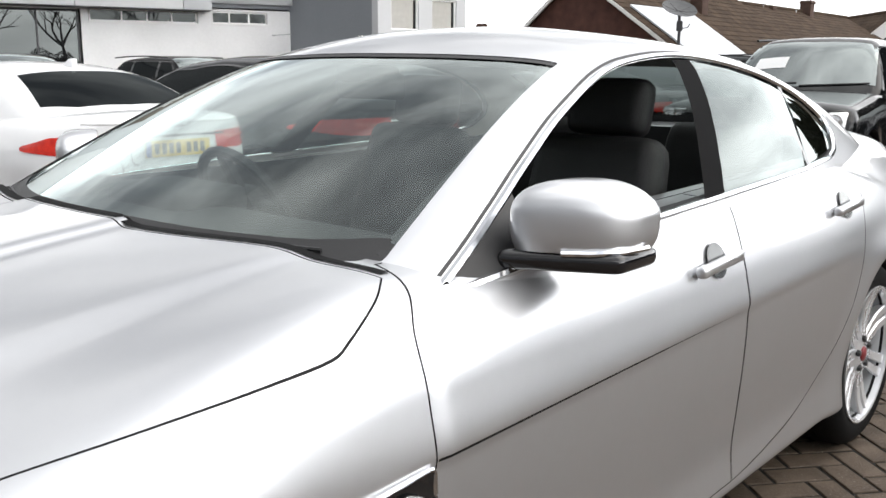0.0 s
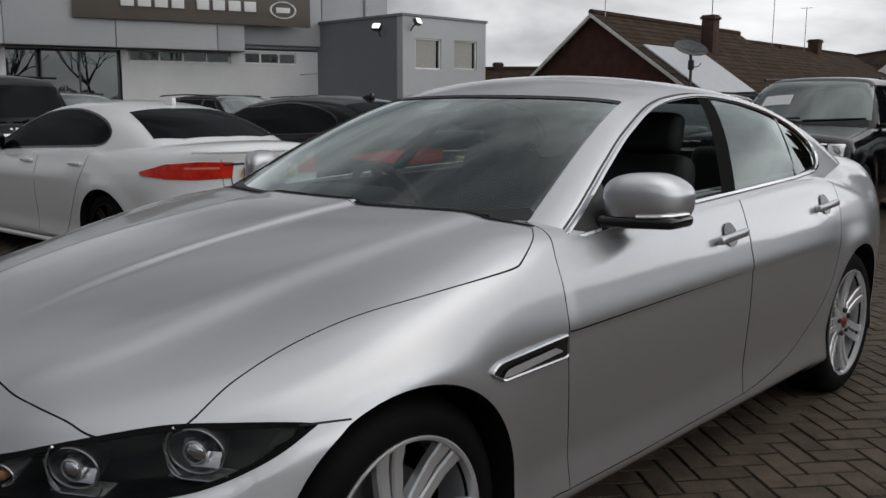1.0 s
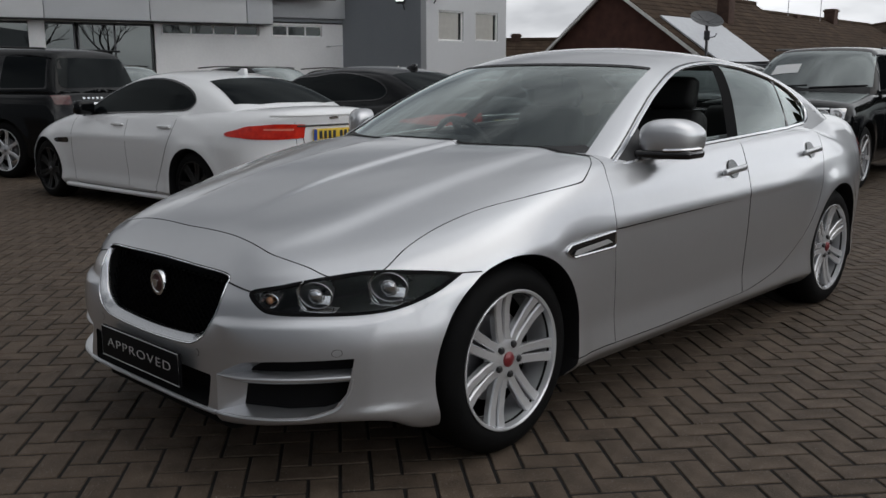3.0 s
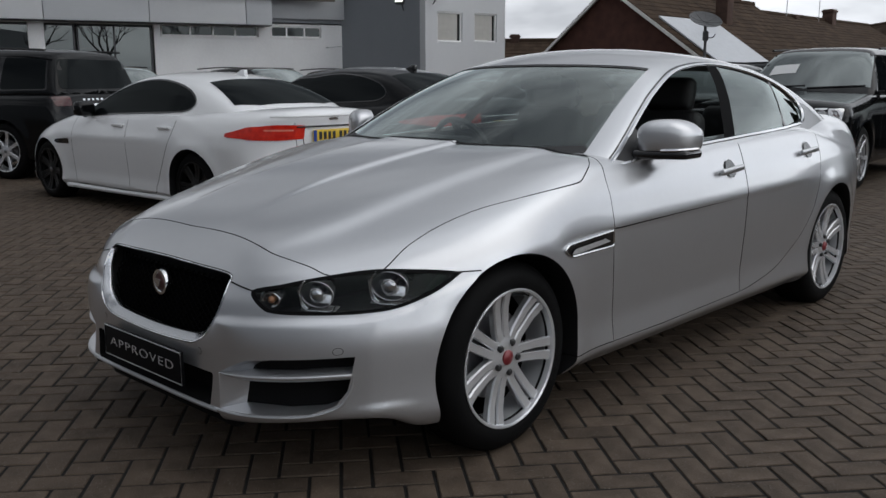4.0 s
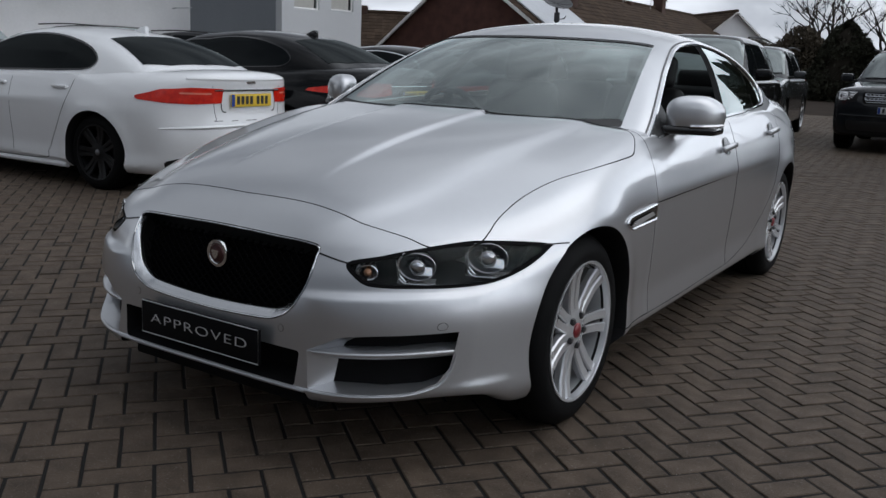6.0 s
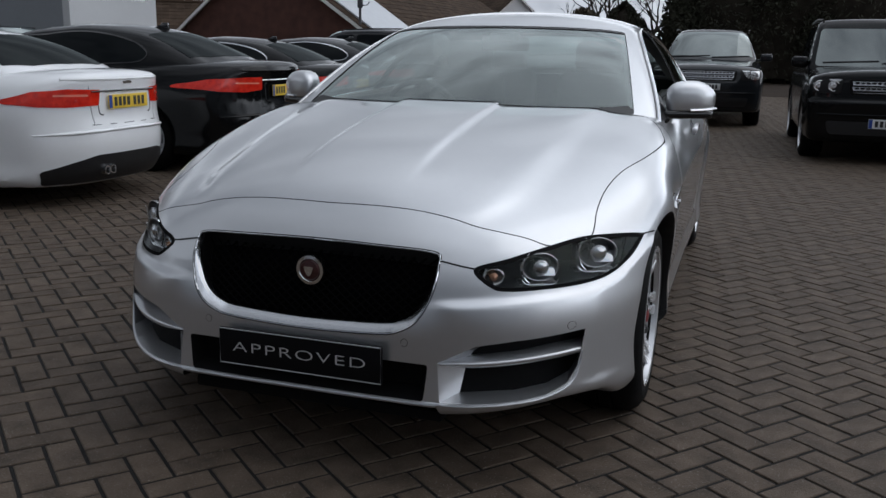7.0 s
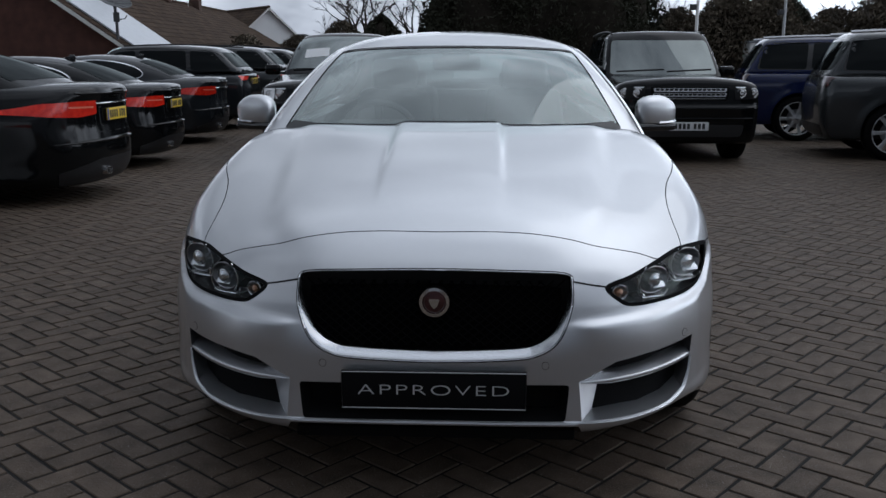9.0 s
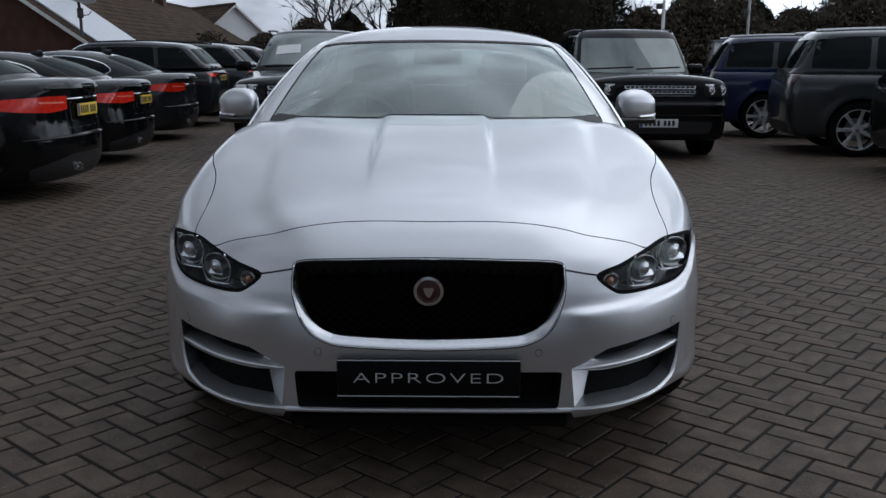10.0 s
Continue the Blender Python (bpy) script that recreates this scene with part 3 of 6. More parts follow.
BOXY = variant(SUV, screen=(0.72, 1.10, 1.05, 0.12), back=(3.82, 1.10, 9.0, 0.05), lean=0.17, lean2=0.05, crown=0.05, csoft=0.03,
               roof=[(0.4, 1.77), (1.2, 1.79), (1.5, 1.805), (2.4, 1.83), (3.4, 1.83), (3.9, 1.81)],
               nose=[(0.2, -0.80), (0.34, -0.88), (0.6, -0.90), (0.74, -0.905), (0.78, -0.875), (0.95, -0.87), (1.12, -0.84), (1.2, -0.6)], nose_round=(5.0, 0.14),
               top=[(-0.95, 1.07), (-0.84, 1.125), (-0.5, 1.145), (0.6, 1.155), (3.9, 1.155)])
SLOPED = variant(SUV, back=(3.84, 1.08, 1.7, 0.12))
CROSS = variant(SUV, back=(3.86, 1.05, 0.95, 0.12), wheelbase=2.87,
                roof=[(0.4, 1.50), (1.2, 1.58), (1.6, 1.625), (2.1, 1.64), (3.0, 1.60), (3.6, 1.52)],
                top=[(-0.95, 0.88), (-0.8, 0.96), (-0.5, 1.0), (0.2, 1.05), (0.6, 1.08), (1.0, 1.08), (3.0, 1.10), (3.9, 1.08)])

# side windows, in (y, z), of the two main shapes
XE_GLASS = spline([(0.685, 0.924), (0.79, 0.980), (0.90, 1.040), (1.04, 1.113), (1.22, 1.195), (1.46, 1.278), (1.67, 1.313), (1.91, 1.325), (2.14, 1.310), (2.36, 1.274), (2.55, 1.220),
                   (2.67, 1.155), (2.705, 1.10), (2.66, 1.05), (2.57, 1.028)], 5) + [(2.3, 1.014), (2.0, 1.004), (1.72, 0.994), (1.4, 0.982), (1.1, 0.966), (0.9, 0.951)]


def tyre_mesh(r, w):
    rim = r * 0.715
    return finish(lathe([(-w / 2, rim), (-w / 2 - 0.004, rim + 0.02), (-w / 2 - 0.006, (rim + r) / 2), (-w / 2 + 0.012, r - 0.02), (-w / 2 + 0.035, r - 0.004),
                         (-0.03, r), (-0.024, r - 0.008), (-0.018, r), (0.018, r), (0.024, r - 0.008), (0.03, r), (w / 2 - 0.035, r - 0.004),
                         (w / 2 - 0.012, r - 0.02), (w / 2 + 0.006, (rim + r) / 2), (w / 2 + 0.004, rim + 0.02), (w / 2, rim), (w / 2 - 0.02, rim - 0.012), (-w / 2 + 0.02, rim - 0.012)], 56), 50)


def rim_mesh(r, w):
    """Barrel, lip and hub of an alloy wheel facing +x."""
    rim = r * 0.715
    return finish(join_bm([lathe([(0.0, rim), (0.0, rim - 0.016), (w / 2 - 0.035, rim - 0.014), (w / 2 - 0.008, rim - 0.008), (w / 2 + 0.003, rim - 0.006), (w / 2 + 0.006, rim + 0.001), (w / 2 + 0.005, rim + 0.005), (w / 2 - 0.004, rim + 0.004)], 56),
                           lathe([(w / 2 - 0.06, 0.001), (w / 2 - 0.06, 0.078), (w / 2 - 0.024, 0.074), (w / 2 - 0.016, 0.045), (w / 2 - 0.018, 0.001)], 40)]), 35)


def spoke_mesh(r, w, y_in, y_out, slim):
    """One spoke, pointing up, with a ridged face."""
    rim = r * 0.715
    bm = bmesh.new()
    prof = []
    for rad, y, xh, hw, th in ((0.045, y_in, w / 2 - 0.020, slim, 0.03), (0.10, (y_in + y_out) / 2, w / 2 - 0.026, slim * 0.9, 0.03),
                               (rim - 0.06, y_out, w / 2 - 0.020, slim * 0.95, 0.028), (rim - 0.008, y_out * 1.14, w / 2 - 0.006, slim * 1.12, 0.03)):
        prof.append([bm.verts.new((xh + dx, y + dy, rad)) for dx, dy in ((0, -hw * 0.78), (0, hw * 0.78), (-0.006, hw), (-th, hw * 0.8), (-th, -hw * 0.8), (-0.006, -hw))])
    for p, q in zip(prof, prof[1:]):
        for k in range(6):
            bm.faces.new((p[k], p[(k + 1) % 6], q[(k + 1) % 6], q[k]))
    bm.faces.new(prof[0])
    bm.faces.new(prof[-1])
    return finish(bm, 35)


def add_wheels(car, s, half, rim_mat, spokes, twin, cap_mat, width=0.225, slim=0.021, bolts=False):
    r = s["wheel"] + 0.008
    tyre, rim = tyre_mesh(r, width), rim_mesh(r, width)
    arms = [spoke_mesh(r, width, sg * 0.0145, sg * 0.0225, slim) for sg in (-1, 1)] if twin else [spoke_mesh(r, width, 0, 0, slim * 1.3)]
    disc = finish(lathe([(0.0, 0.05), (0.0, 0.155), (0.012, 0.158), (0.024, 0.155), (0.024, 0.05)], 40), 30)
    cap = finish(lathe([(width / 2 - 0.02, 0.001), (width / 2 - 0.02, 0.027), (width / 2 - 0.012, 0.026), (width / 2 - 0.008, 0.020), (width / 2 - 0.005, 0.001)], 24), 30)
    nut = finish(lathe([(0, 0.001), (0, 0.0125), (0.012, 0.0125), (0.015, 0.008), (0.015, 0.001)], 6), 30)
    for sx in (1, -1):
        for yw in (0.0, s["wheelbase"]):
            wheel = part("wheel", rim, rim_mat, car, "multi-spoke alloy wheel")
            wheel.matrix_basis = pose(sx * (half - width / 2), yw, s["wheel"], 0, 0, 0 if sx > 0 else 180) @ pose(0, 0, 0, 9 + 31 * (yw > 1))
            part("tyre", tyre, RUBBER, wheel, "black rubber tyre")
            d = part("brake_disc", disc, DISC, wheel)
            d.location.x = width / 2 - 0.105
            part("centre_cap", cap, cap_mat, wheel)
            for i in range(spokes):
                for a in arms:
                    part("spoke", a, rim_mat, wheel).matrix_basis = Matrix.Rotation(2 * math.pi * i / spokes, 4, "X")
            for i in range(5 if bolts else 0):
                a = 2 * math.pi * (i + 0.5) / 5
                part("wheel_bolt", nut, BLACK_TRIM, wheel).location = (width / 2 - 0.022, 0.054 * math.sin(a), 0.054 * math.cos(a))


def cut_arches(me, s):
    r = s["arch"] - 0.012
    for sx in (1, -1):
        for yw in (0.0, s["wheelbase"]):
            c = bmesh.new()
            bmesh.ops.create_cone(c, cap_ends=True, segments=64, radius1=r, radius2=r, depth=0.55,
                                  matrix=Matrix.Translation((sx * 0.835, yw, s["wheel"] + 0.008)) @ Matrix.Rotation(math.pi / 2, 4, "Y"))
            me = boolean(me, c, mat=BLACK_TRIM)
    return me


def plate_thing(parent, m, face_mat, bars, w=0.52, h=0.111, blue=True):
    """A number plate with its characters as plain bars."""
    p = part("number_plate", moved(box(-w / 2, 0, -h / 2, w / 2, 0.008, h / 2, 0.003), Matrix.Identity(4)), face_mat, parent)
    p.matrix_basis = m
    if blue:
        part("plate_band", box(-w / 2 + 0.003, -0.002, -h / 2 + 0.004, -w / 2 + 0.042, 0.0, h / 2 - 0.004), PLATE_BLUE, p)
    x = -w / 2 + 0.07
    for i in range(bars):
        part("plate_bar", box(x, -0.002, -0.036, x + 0.036, 0.0, 0.036), PLATE_INK, p)
        x += 0.056 + (0.03 if i == 3 else 0)
    return p


def simple_car(name, label, s, m, paint, glass, lamp=True, group="", rims=ALLOY, plate=None, spokes=7, front=True, suv=False, plate_z=0.82, card=False, letters=0, trim=None):
    """A parked car: body with arches, cabin, glass areas, lamps, mirrors, wheels and plate."""
    car = thing(name, m, label, "car", group)
    body = skin(body_function(s), -0.2, s["wheelbase"] + 0.25, 0.55 if not suv else 0.7, 72, 56, 176)
    tree = bvh_of(body)
    body.materials.append(paint)
    body = polish(cut_arches(body, s))
    part("body", body, paint, car)
    cab = skin(cabin_function(s), 1.5, 2.4 if not suv else 2.9, 1.05 if not suv else 1.3, 40, 30, 96)
    ctree = bvh_of(cab)
    part("roof", polish(cab, 50), paint, car)
    if paint is WHITE_PAINT:
        for sx in (1, -1):
            part("side_vent", patch(tree, rounded([(0.25, 0.668), (0.29, 0.69), (0.56, 0.705), (0.565, 0.645), (0.30, 0.642)], 0.014), "x", sx, 0.03, 0.004), GLOSS_BLACK, car)
            part("sill_blade", tube([(sx * 0.885, y, 0.185) for y in np.linspace(0.40, 2.44, 12)], 0.03, 8), paint, car)
    add_wheels(car, s, 0.90 if not suv else 0.955, rims, spokes, not suv, DISC, 0.235 if not suv else 0.265)
    top, y_end = s["roof"][3][1], s["tail"][2][1]
    if not suv:
        shift = 0.22 if s is XF else 0.0
        outline = [(y + (shift if y > 1.5 else 0), z + (0.025 if shift else 0)) for y, z in XE_GLASS]
        front_pane = [p for p in outline]
        for sx in (1, -1):
            part("side_window", patch(ctree, front_pane, "x", sx, 0.06, 0.003), glass, car)
            part("window_trim", band(ctree, front_pane, 0.014, "x", sx, True, 0.006, 2), trim or (GLOSS_BLACK if paint is WHITE_PAINT else CHROME), car)
        ws = [(-0.70, 0.66), (-0.4, 0.50), (0, 0.46), (0.4, 0.50), (0.70, 0.66), (0.56, 1.40), (0.3, 1.33), (0, 1.31), (-0.3, 1.33), (-0.56, 1.40)]
        part("windscreen", patch(ctree, ws, "z", 1, 0.06, 0.003), SCREEN, car)
        e = shift
        rw = [(-0.50, 2.60 + e), (0, 2.64 + e), (0.50, 2.60 + e), (0.62, 3.14 + e), (0.4, 3.24 + e), (0, 3.27 + e), (-0.4, 3.24 + e), (-0.62, 3.14 + e)]
        part("rear_window", patch(ctree, rw, "z", 1, 0.06, 0.003), glass, car)
        # tail lamps wrap from the side to the boot lid
        for sx in (1, -1):
            if s is XF:
                lampo = [(sx * 0.40, 0.935), (sx * 0.60, 0.935), (sx * 0.80, 0.915), (sx * 0.885, 0.862), (sx * 0.900, 0.830), (sx * 0.80, 0.800), (sx * 0.60, 0.790), (sx * 0.40, 0.815)]
            else:
                lampo = [(sx * 0.325, 0.920), (sx * 0.60, 0.928), (sx * 0.77, 0.908), (sx * 0.855, 0.848), (sx * 0.862, 0.815), (sx * 0.77, 0.795), (sx * 0.60, 0.787), (sx * 0.345, 0.797)]
            part("tail_lamp", patch(tree, rounded(lampo, 0.014), "y", 1, 0.03, 0.006), TAIL_RED, car, "red wrap-round tail lamp")
            # Lighter inner stripe, with the lens highlight put into its pale colour.
            part("lamp_stripe", patch(tree, rounded([(sx * 0.44, 0.868), (sx * 0.68, 0.872), (sx * 0.68, 0.886), (sx * 0.44, 0.884)], 0.006), "y", 1, 0.03, 0.009), LAMP_PALE, car)
        low = rounded([(-0.74, 0.19), (0.74, 0.19), (0.78, 0.30), (0.60, 0.36), (0.40, 0.41), (-0.40, 0.41), (-0.60, 0.36), (-0.78, 0.30)], 0.03)
        part("rear_diffuser", patch(tree, low, "y", 1, 0.05, 0.004), BLACK_TRIM, car)
        zl = 0.575 if s is XF else 0.60
        part("bumper_ledge", tube(on_surface(tree, [(q, zl - 0.02 * (q / 0.8) ** 2) for q in np.linspace(-0.80, 0.80, 30)], "y", 1, -0.008), [0.006 + 0.012 * min(1, (15 - abs(i - 14.5)) / 5) for i in range(30)], 8, flat=1.5), paint, car)
        part("boot_seam", band(tree, spline([(-0.43, 0.945), (-0.42, 0.80), (-0.40, 0.66), (-0.36, 0.645), (0.36, 0.645), (0.40, 0.66), (0.42, 0.80), (0.43, 0.945)], 4), 0.005, "y", 1, False, 0.0015, 1), GAP, car)
        part("boot_strip", tube(on_surface(tree, [(q, 0.905) for q in np.linspace(-0.41, 0.41, 14)], "y", 1, 0.004), 0.009, 8), CHROME if paint is not WHITE_PAINT else GLOSS_BLACK, car)
        part("boot_spoiler", tube(on_surface(tree, [(q, 1.0) for q in np.linspace(-0.62, 0.62, 16)], "y", 1, -0.006), 0.016, 8), paint, car)
        for k in (-0.32, -0.25):
            ex = part("exhaust_pipe", lathe([(0, 0.032), (0.12, 0.036), (0.12, 0.028), (0, 0.024)], 20, "y"), CHROME, car)
            ex.location = (k * -1, y_end - 0.14, 0.28)
        seams = (("door_seam", [(0.66, 0.95), (0.64, 0.80), (0.63, 0.5), (0.66, 0.26), (0.75, 0.22)]), ("door_seam", [(1.72, 0.98), (1.73, 0.6), (1.74, 0.22)]),
                 ("door_seam", [(2.58, 1.05), (2.55, 0.85), (2.42, 0.6), (2.30, 0.40), (2.24, 0.30), (2.1, 0.22), (0.75, 0.22)]))
        fin = box(-0.022, -0.10, -0.02, 0.022, 0.10, 0.055, 0.012)
        for v in fin.verts:
            if v.co.z > 0.02:
                v.co.y = v.co.y * 0.35 + 0.06
        top_fin = on_surface(ctree, [(0, 2.42 + e)], "z", 1)[0]
        part("roof_fin", moved(fin, Matrix.Translation(top_fin)), GLOSS_BLACK if paint is not WHITE_PAINT else paint, car)
        part("boot_badge", patch(tree, rounded([(-0.06, 0.965), (0.05, 0.960), (0.07, 0.980), (-0.03, 0.985)], 0.006), "y", 1, 0.03, 0.006), CHROME, car)
        rc = rounded([(-0.34, plate_z - 0.10), (0.34, plate_z - 0.10), (0.36, plate_z + 0.075), (-0.36, plate_z + 0.075)], 0.03)
        part("plate_recess", band(tree, rc, 0.010, "y", 1, True, 0.002, 1), GAP, car)
        handles, hz = (1.56, 2.42), 0.875
    else:
        tall = s is not CROSS
        z0, z1 = (1.17, top - 0.13) if tall else (1.12, top - 0.13)
        a = 1.0 if s is BOXY else 0.98
        for sx in (1, -1):
            post = rounded([(a - 0.03, z0 - 0.012), (3.58, z0 + 0.016), (3.47 if tall else 3.2, z1 + 0.012), (1.36 if s is not BOXY else 1.19, z1 + 0.012)], 0.04)
            part("window_surround", patch(ctree, post, "x", sx, 0.08, 0.0015), GLOSS_BLACK, car)
            for wo in ([(a, z0), (1.72, z0 + 0.01), (1.72, z1), (1.38 if s is not BOXY else 1.2, z1 - 0.03)], [(1.80, z0 + 0.01), (2.72, z0 + 0.02), (2.68, z1), (1.80, z1)],
                       [(2.80, z0 + 0.02), (3.55, z0 + 0.03), (3.46 if tall else 3.2, z1 - 0.03), (2.76, z1)]):
                part("side_window", patch(ctree, rounded(wo, 0.05), "x", sx, 0.08, 0.003), glass, car)
        k = 1.30 if s is BOXY else 1.42
        ws = [(-0.78, 0.86 if s is not BOXY else 0.88), (0, 0.70 if s is not BOXY else 0.80), (0.78, 0.86 if s is not BOXY else 0.88), (0.66, k), (0, k - 0.06), (-0.66, k)]
        if s is BOXY:
            wsz = rounded([(-0.80, 1.15), (0.80, 1.15), (0.72, 1.66), (-0.72, 1.66)], 0.06)
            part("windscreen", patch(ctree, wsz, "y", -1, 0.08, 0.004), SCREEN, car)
        else:
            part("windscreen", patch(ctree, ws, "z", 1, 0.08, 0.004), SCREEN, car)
            if card:
                part("display_card", patch(ctree, [(-0.56, 0.99), (-0.20, 0.97), (-0.20, 1.13), (-0.54, 1.15)], "z", 1, 0.08, 0.008), PLATE_WHITE, car, "pale paper card behind the screen")
        rwz = rounded([(-0.72, 1.20), (0.72, 1.20), (0.62, top - 0.16), (-0.62, top - 0.16)], 0.08)
        part("rear_window", patch(ctree, rwz, "y", 1, 0.08, 0.004), glass, car)
        for sx in (1, -1):
            # Roof rails; the RIGHT group's alloy ones imitate sky sheen along the roof edge.
            part("roof_rail", tube([(sx * 0.70, y, top - 0.045 + 0.03 * math.sin(math.pi * (y - 1.5) / 2.0)) for y in np.linspace(1.5, 3.5, 10)], 0.026 if group == RIGHT else 0.016, 6), ALLOY if group == RIGHT else BLACK_TRIM, car)
            lampo = rounded([(sx * 0.62, 0.98), (sx * 0.87, 0.98), (sx * 0.87, 1.10), (sx * 0.62, 1.10)] if tall else
                            [(sx * 0.40, 0.97), (sx * 0.87, 0.95), (sx * 0.88, 1.03), (sx * 0.40, 1.02)], 0.03)
            part("tail_lamp", patch(tree, lampo, "y", 1, 0.05, 0.008), TAIL_RED if lamp else TAIL_DARK, car, "red tail lamp")
        part("tailgate_strip", patch(tree, rounded([(-0.55, 0.97), (0.55, 0.97), (0.55, 1.0), (-0.55, 1.0)], 0.01), "y", 1, 0.06, 0.01), CHROME, car)
        for k in range(letters):
            q = (k - (letters - 1) / 2) * 0.082 + (0.03 if k >= letters / 2 else -0.03)
            part("letter_bar", patch(tree, [(q - 0.02, 1.045), (q + 0.02, 1.045), (q + 0.02, 1.071), (q - 0.02, 1.071)], "y", 1, 0.06, 0.008), SATIN_CHROME, car)
        part("rear_bumper_insert", patch(tree, rounded([(-0.75, 0.30), (0.75, 0.30), (0.75, 0.46), (-0.75, 0.46)], 0.05), "y", 1, 0.06, 0.006), BLACK_TRIM, car)
        seams = (("door_seam", [(0.80, 1.15), (0.78, 0.8), (0.80, 0.40), (0.86, 0.36)]), ("door_seam", [(1.76, 1.18), (1.77, 0.7), (1.78, 0.36)]),
                 ("door_seam", [(2.74, 1.18), (2.72, 0.95), (2.56, 0.75), (2.46, 0.5), (2.40, 0.36), (0.86, 0.36)]))
        handles, hz = (1.60, 2.56), 1.02
    for nm, line in seams:
        for sx in (1, -1):
            part(nm, band(tree, spline(line, 5), 0.0055, "x", sx, False, 0.0015, 1), GAP, car)
    for sx in (1, -1):
        for hy in handles:
            p = on_surface(tree, [(hy, hz)], "x", sx, 0.0)[0]
            part("door_handle", moved(box(-0.018, -0.10, -0.013, 0.018, 0.10, 0.013, 0.010), Matrix.Translation(p + Vector((sx * 0.012, 0, 0)))), paint, car)
        mx, my, mz = (0.94, 0.96, 1.03) if not suv else (0.985 if s is BOXY else 1.03, 1.02, 1.20)
        part("door_mirror", moved(box(-0.11, -0.06, -0.075, 0.11, 0.06, 0.075, 0.05, 3), Matrix.Translation((sx * mx, my, mz)) @ Matrix.Rotation(sx * 0.15, 4, "Z")), paint if paint is not WHITE_PAINT else BLACK_PAINT, car)
        part("mirror_stalk", box(sx * (mx - 0.2), my - 0.03, mz - 0.07, sx * (mx - 0.06), my + 0.03, mz - 0.03, 0.012), BLACK_TRIM, car)
    if front and suv:
        up = 0.035 if s is BOXY else 0.0
        part("grille", patch(tree, rounded([(-0.50, 0.80 + up), (0.50, 0.80 + up), (0.52, 0.98 + up), (-0.52, 0.98 + up)], 0.04), "y", -1, 0.05, 0.004), MESH_BLACK, car)
        for k in range(2):
            z = 0.850 + up + k * 0.063
            part("grille_bar", patch(tree, rounded([(-0.47, z), (0.47, z), (0.48, z + 0.046), (-0.48, z + 0.046)], 0.008), "y", -1, 0.06, 0.016), SATIN_CHROME, car)
            # each bar is pierced by a row of dark slots
            for q in range(-7, 8):
                c = q * 0.061
                slot = [(c - 0.017, z + 0.016), (c + 0.017, z + 0.016), (c + 0.026, z + 0.038), (c - 0.026, z + 0.038)]
                part("grille_slot", patch(tree, rounded(slot, 0.005, 2), "y", -1, 0.06, 0.019), MESH_BLACK, car)
        part("grille_edge", patch(tree, [(-0.46, 0.822 + up), (0.46, 0.822 + up), (0.46, 0.830 + up), (-0.46, 0.830 + up)], "y", -1, 0.06, 0.012), SATIN_CHROME, car)
        part("bumper_lip", tube(on_surface(tree, [(q, 0.60) for q in np.linspace(-0.84, 0.84, 20)], "y", -1, 0.004), 0.014, 8), paint, car)
        part("bonnet_seam", band(tree, [(-0.86, 1.01), (-0.5, 1.012), (0.5, 1.012), (0.86, 1.01)], 0.010, "y", -1, False, 0.002, 1), GAP, car)
        for x0, x1 in ((-0.70, 0.0), (0.04, 0.72)):
            pts = on_surface(ctree, [(x0 + (x1 - x0) * t, z0 + 0.03 + 0.03 * t) for t in np.linspace(0, 1, 6)], "y", -1, 0.012)
            part("wiper", tube(pts, 0.010, 6), BLACK_TRIM, car)
        for sx in (1, -1):
            part("headlamp", patch(tree, rounded([(sx * 0.60, 0.81 + up), (sx * 0.90, 0.82 + up), (sx * 0.91, 0.99 + up), (sx * 0.58, 0.99 + up)], 0.03), "y", -1, 0.04, 0.006), LAMP_BLACK, car)
            if s is not BOXY:
                part("lamp_glass", patch(tree, rounded([(sx * 0.75, 0.835), (sx * 0.885, 0.84), (sx * 0.89, 0.975), (sx * 0.74, 0.975)], 0.02), "y", -1, 0.04, 0.009), LAMP_CHROME, car)
            part("lamp_trim", patch(tree, rounded([(sx * 0.61, 0.962 + up), (sx * 0.73, 0.962 + up), (sx * 0.73, 0.978 + up), (sx * 0.60, 0.978 + up)], 0.004), "y", -1, 0.04, 0.010), REFLECTOR, car)
            for hx in (0.68, 0.81 + up):
                p = on_surface(tree, [(sx * hx, 0.90 + up)], "y", -1, 0.012)[0]
                lp = part("lamp_reflector", lathe([(0.002, 0.001), (0.0, 0.022), (0.006, 0.03), (0.008, 0.052), (0.0, 0.060), (0.004, 0.064), (0.012, 0.06)], 20, "y"), LAMP_CHROME, car)
                lp.location = p
        part("lower_grille", patch(tree, rounded([(-0.70, 0.36), (0.70, 0.36), (0.74, 0.52), (-0.74, 0.52)], 0.05), "y", -1, 0.06, 0.004), BLACK_TRIM, car)
    if plate:
        where, mat, bars = plate
        if where == "rear":
            p = on_surface(tree, [(0, plate_z)], "y", 1, 0.016)[0]
            plate_thing(car, pose(p.x, p.y, p.z, 0, 0, 180), mat, bars)
        else:
            p = on_surface(tree, [(0, plate_z)], "y", -1, 0.016)[0]
            plate_thing(car, pose(p.x, p.y, p.z), mat, bars)
    return car


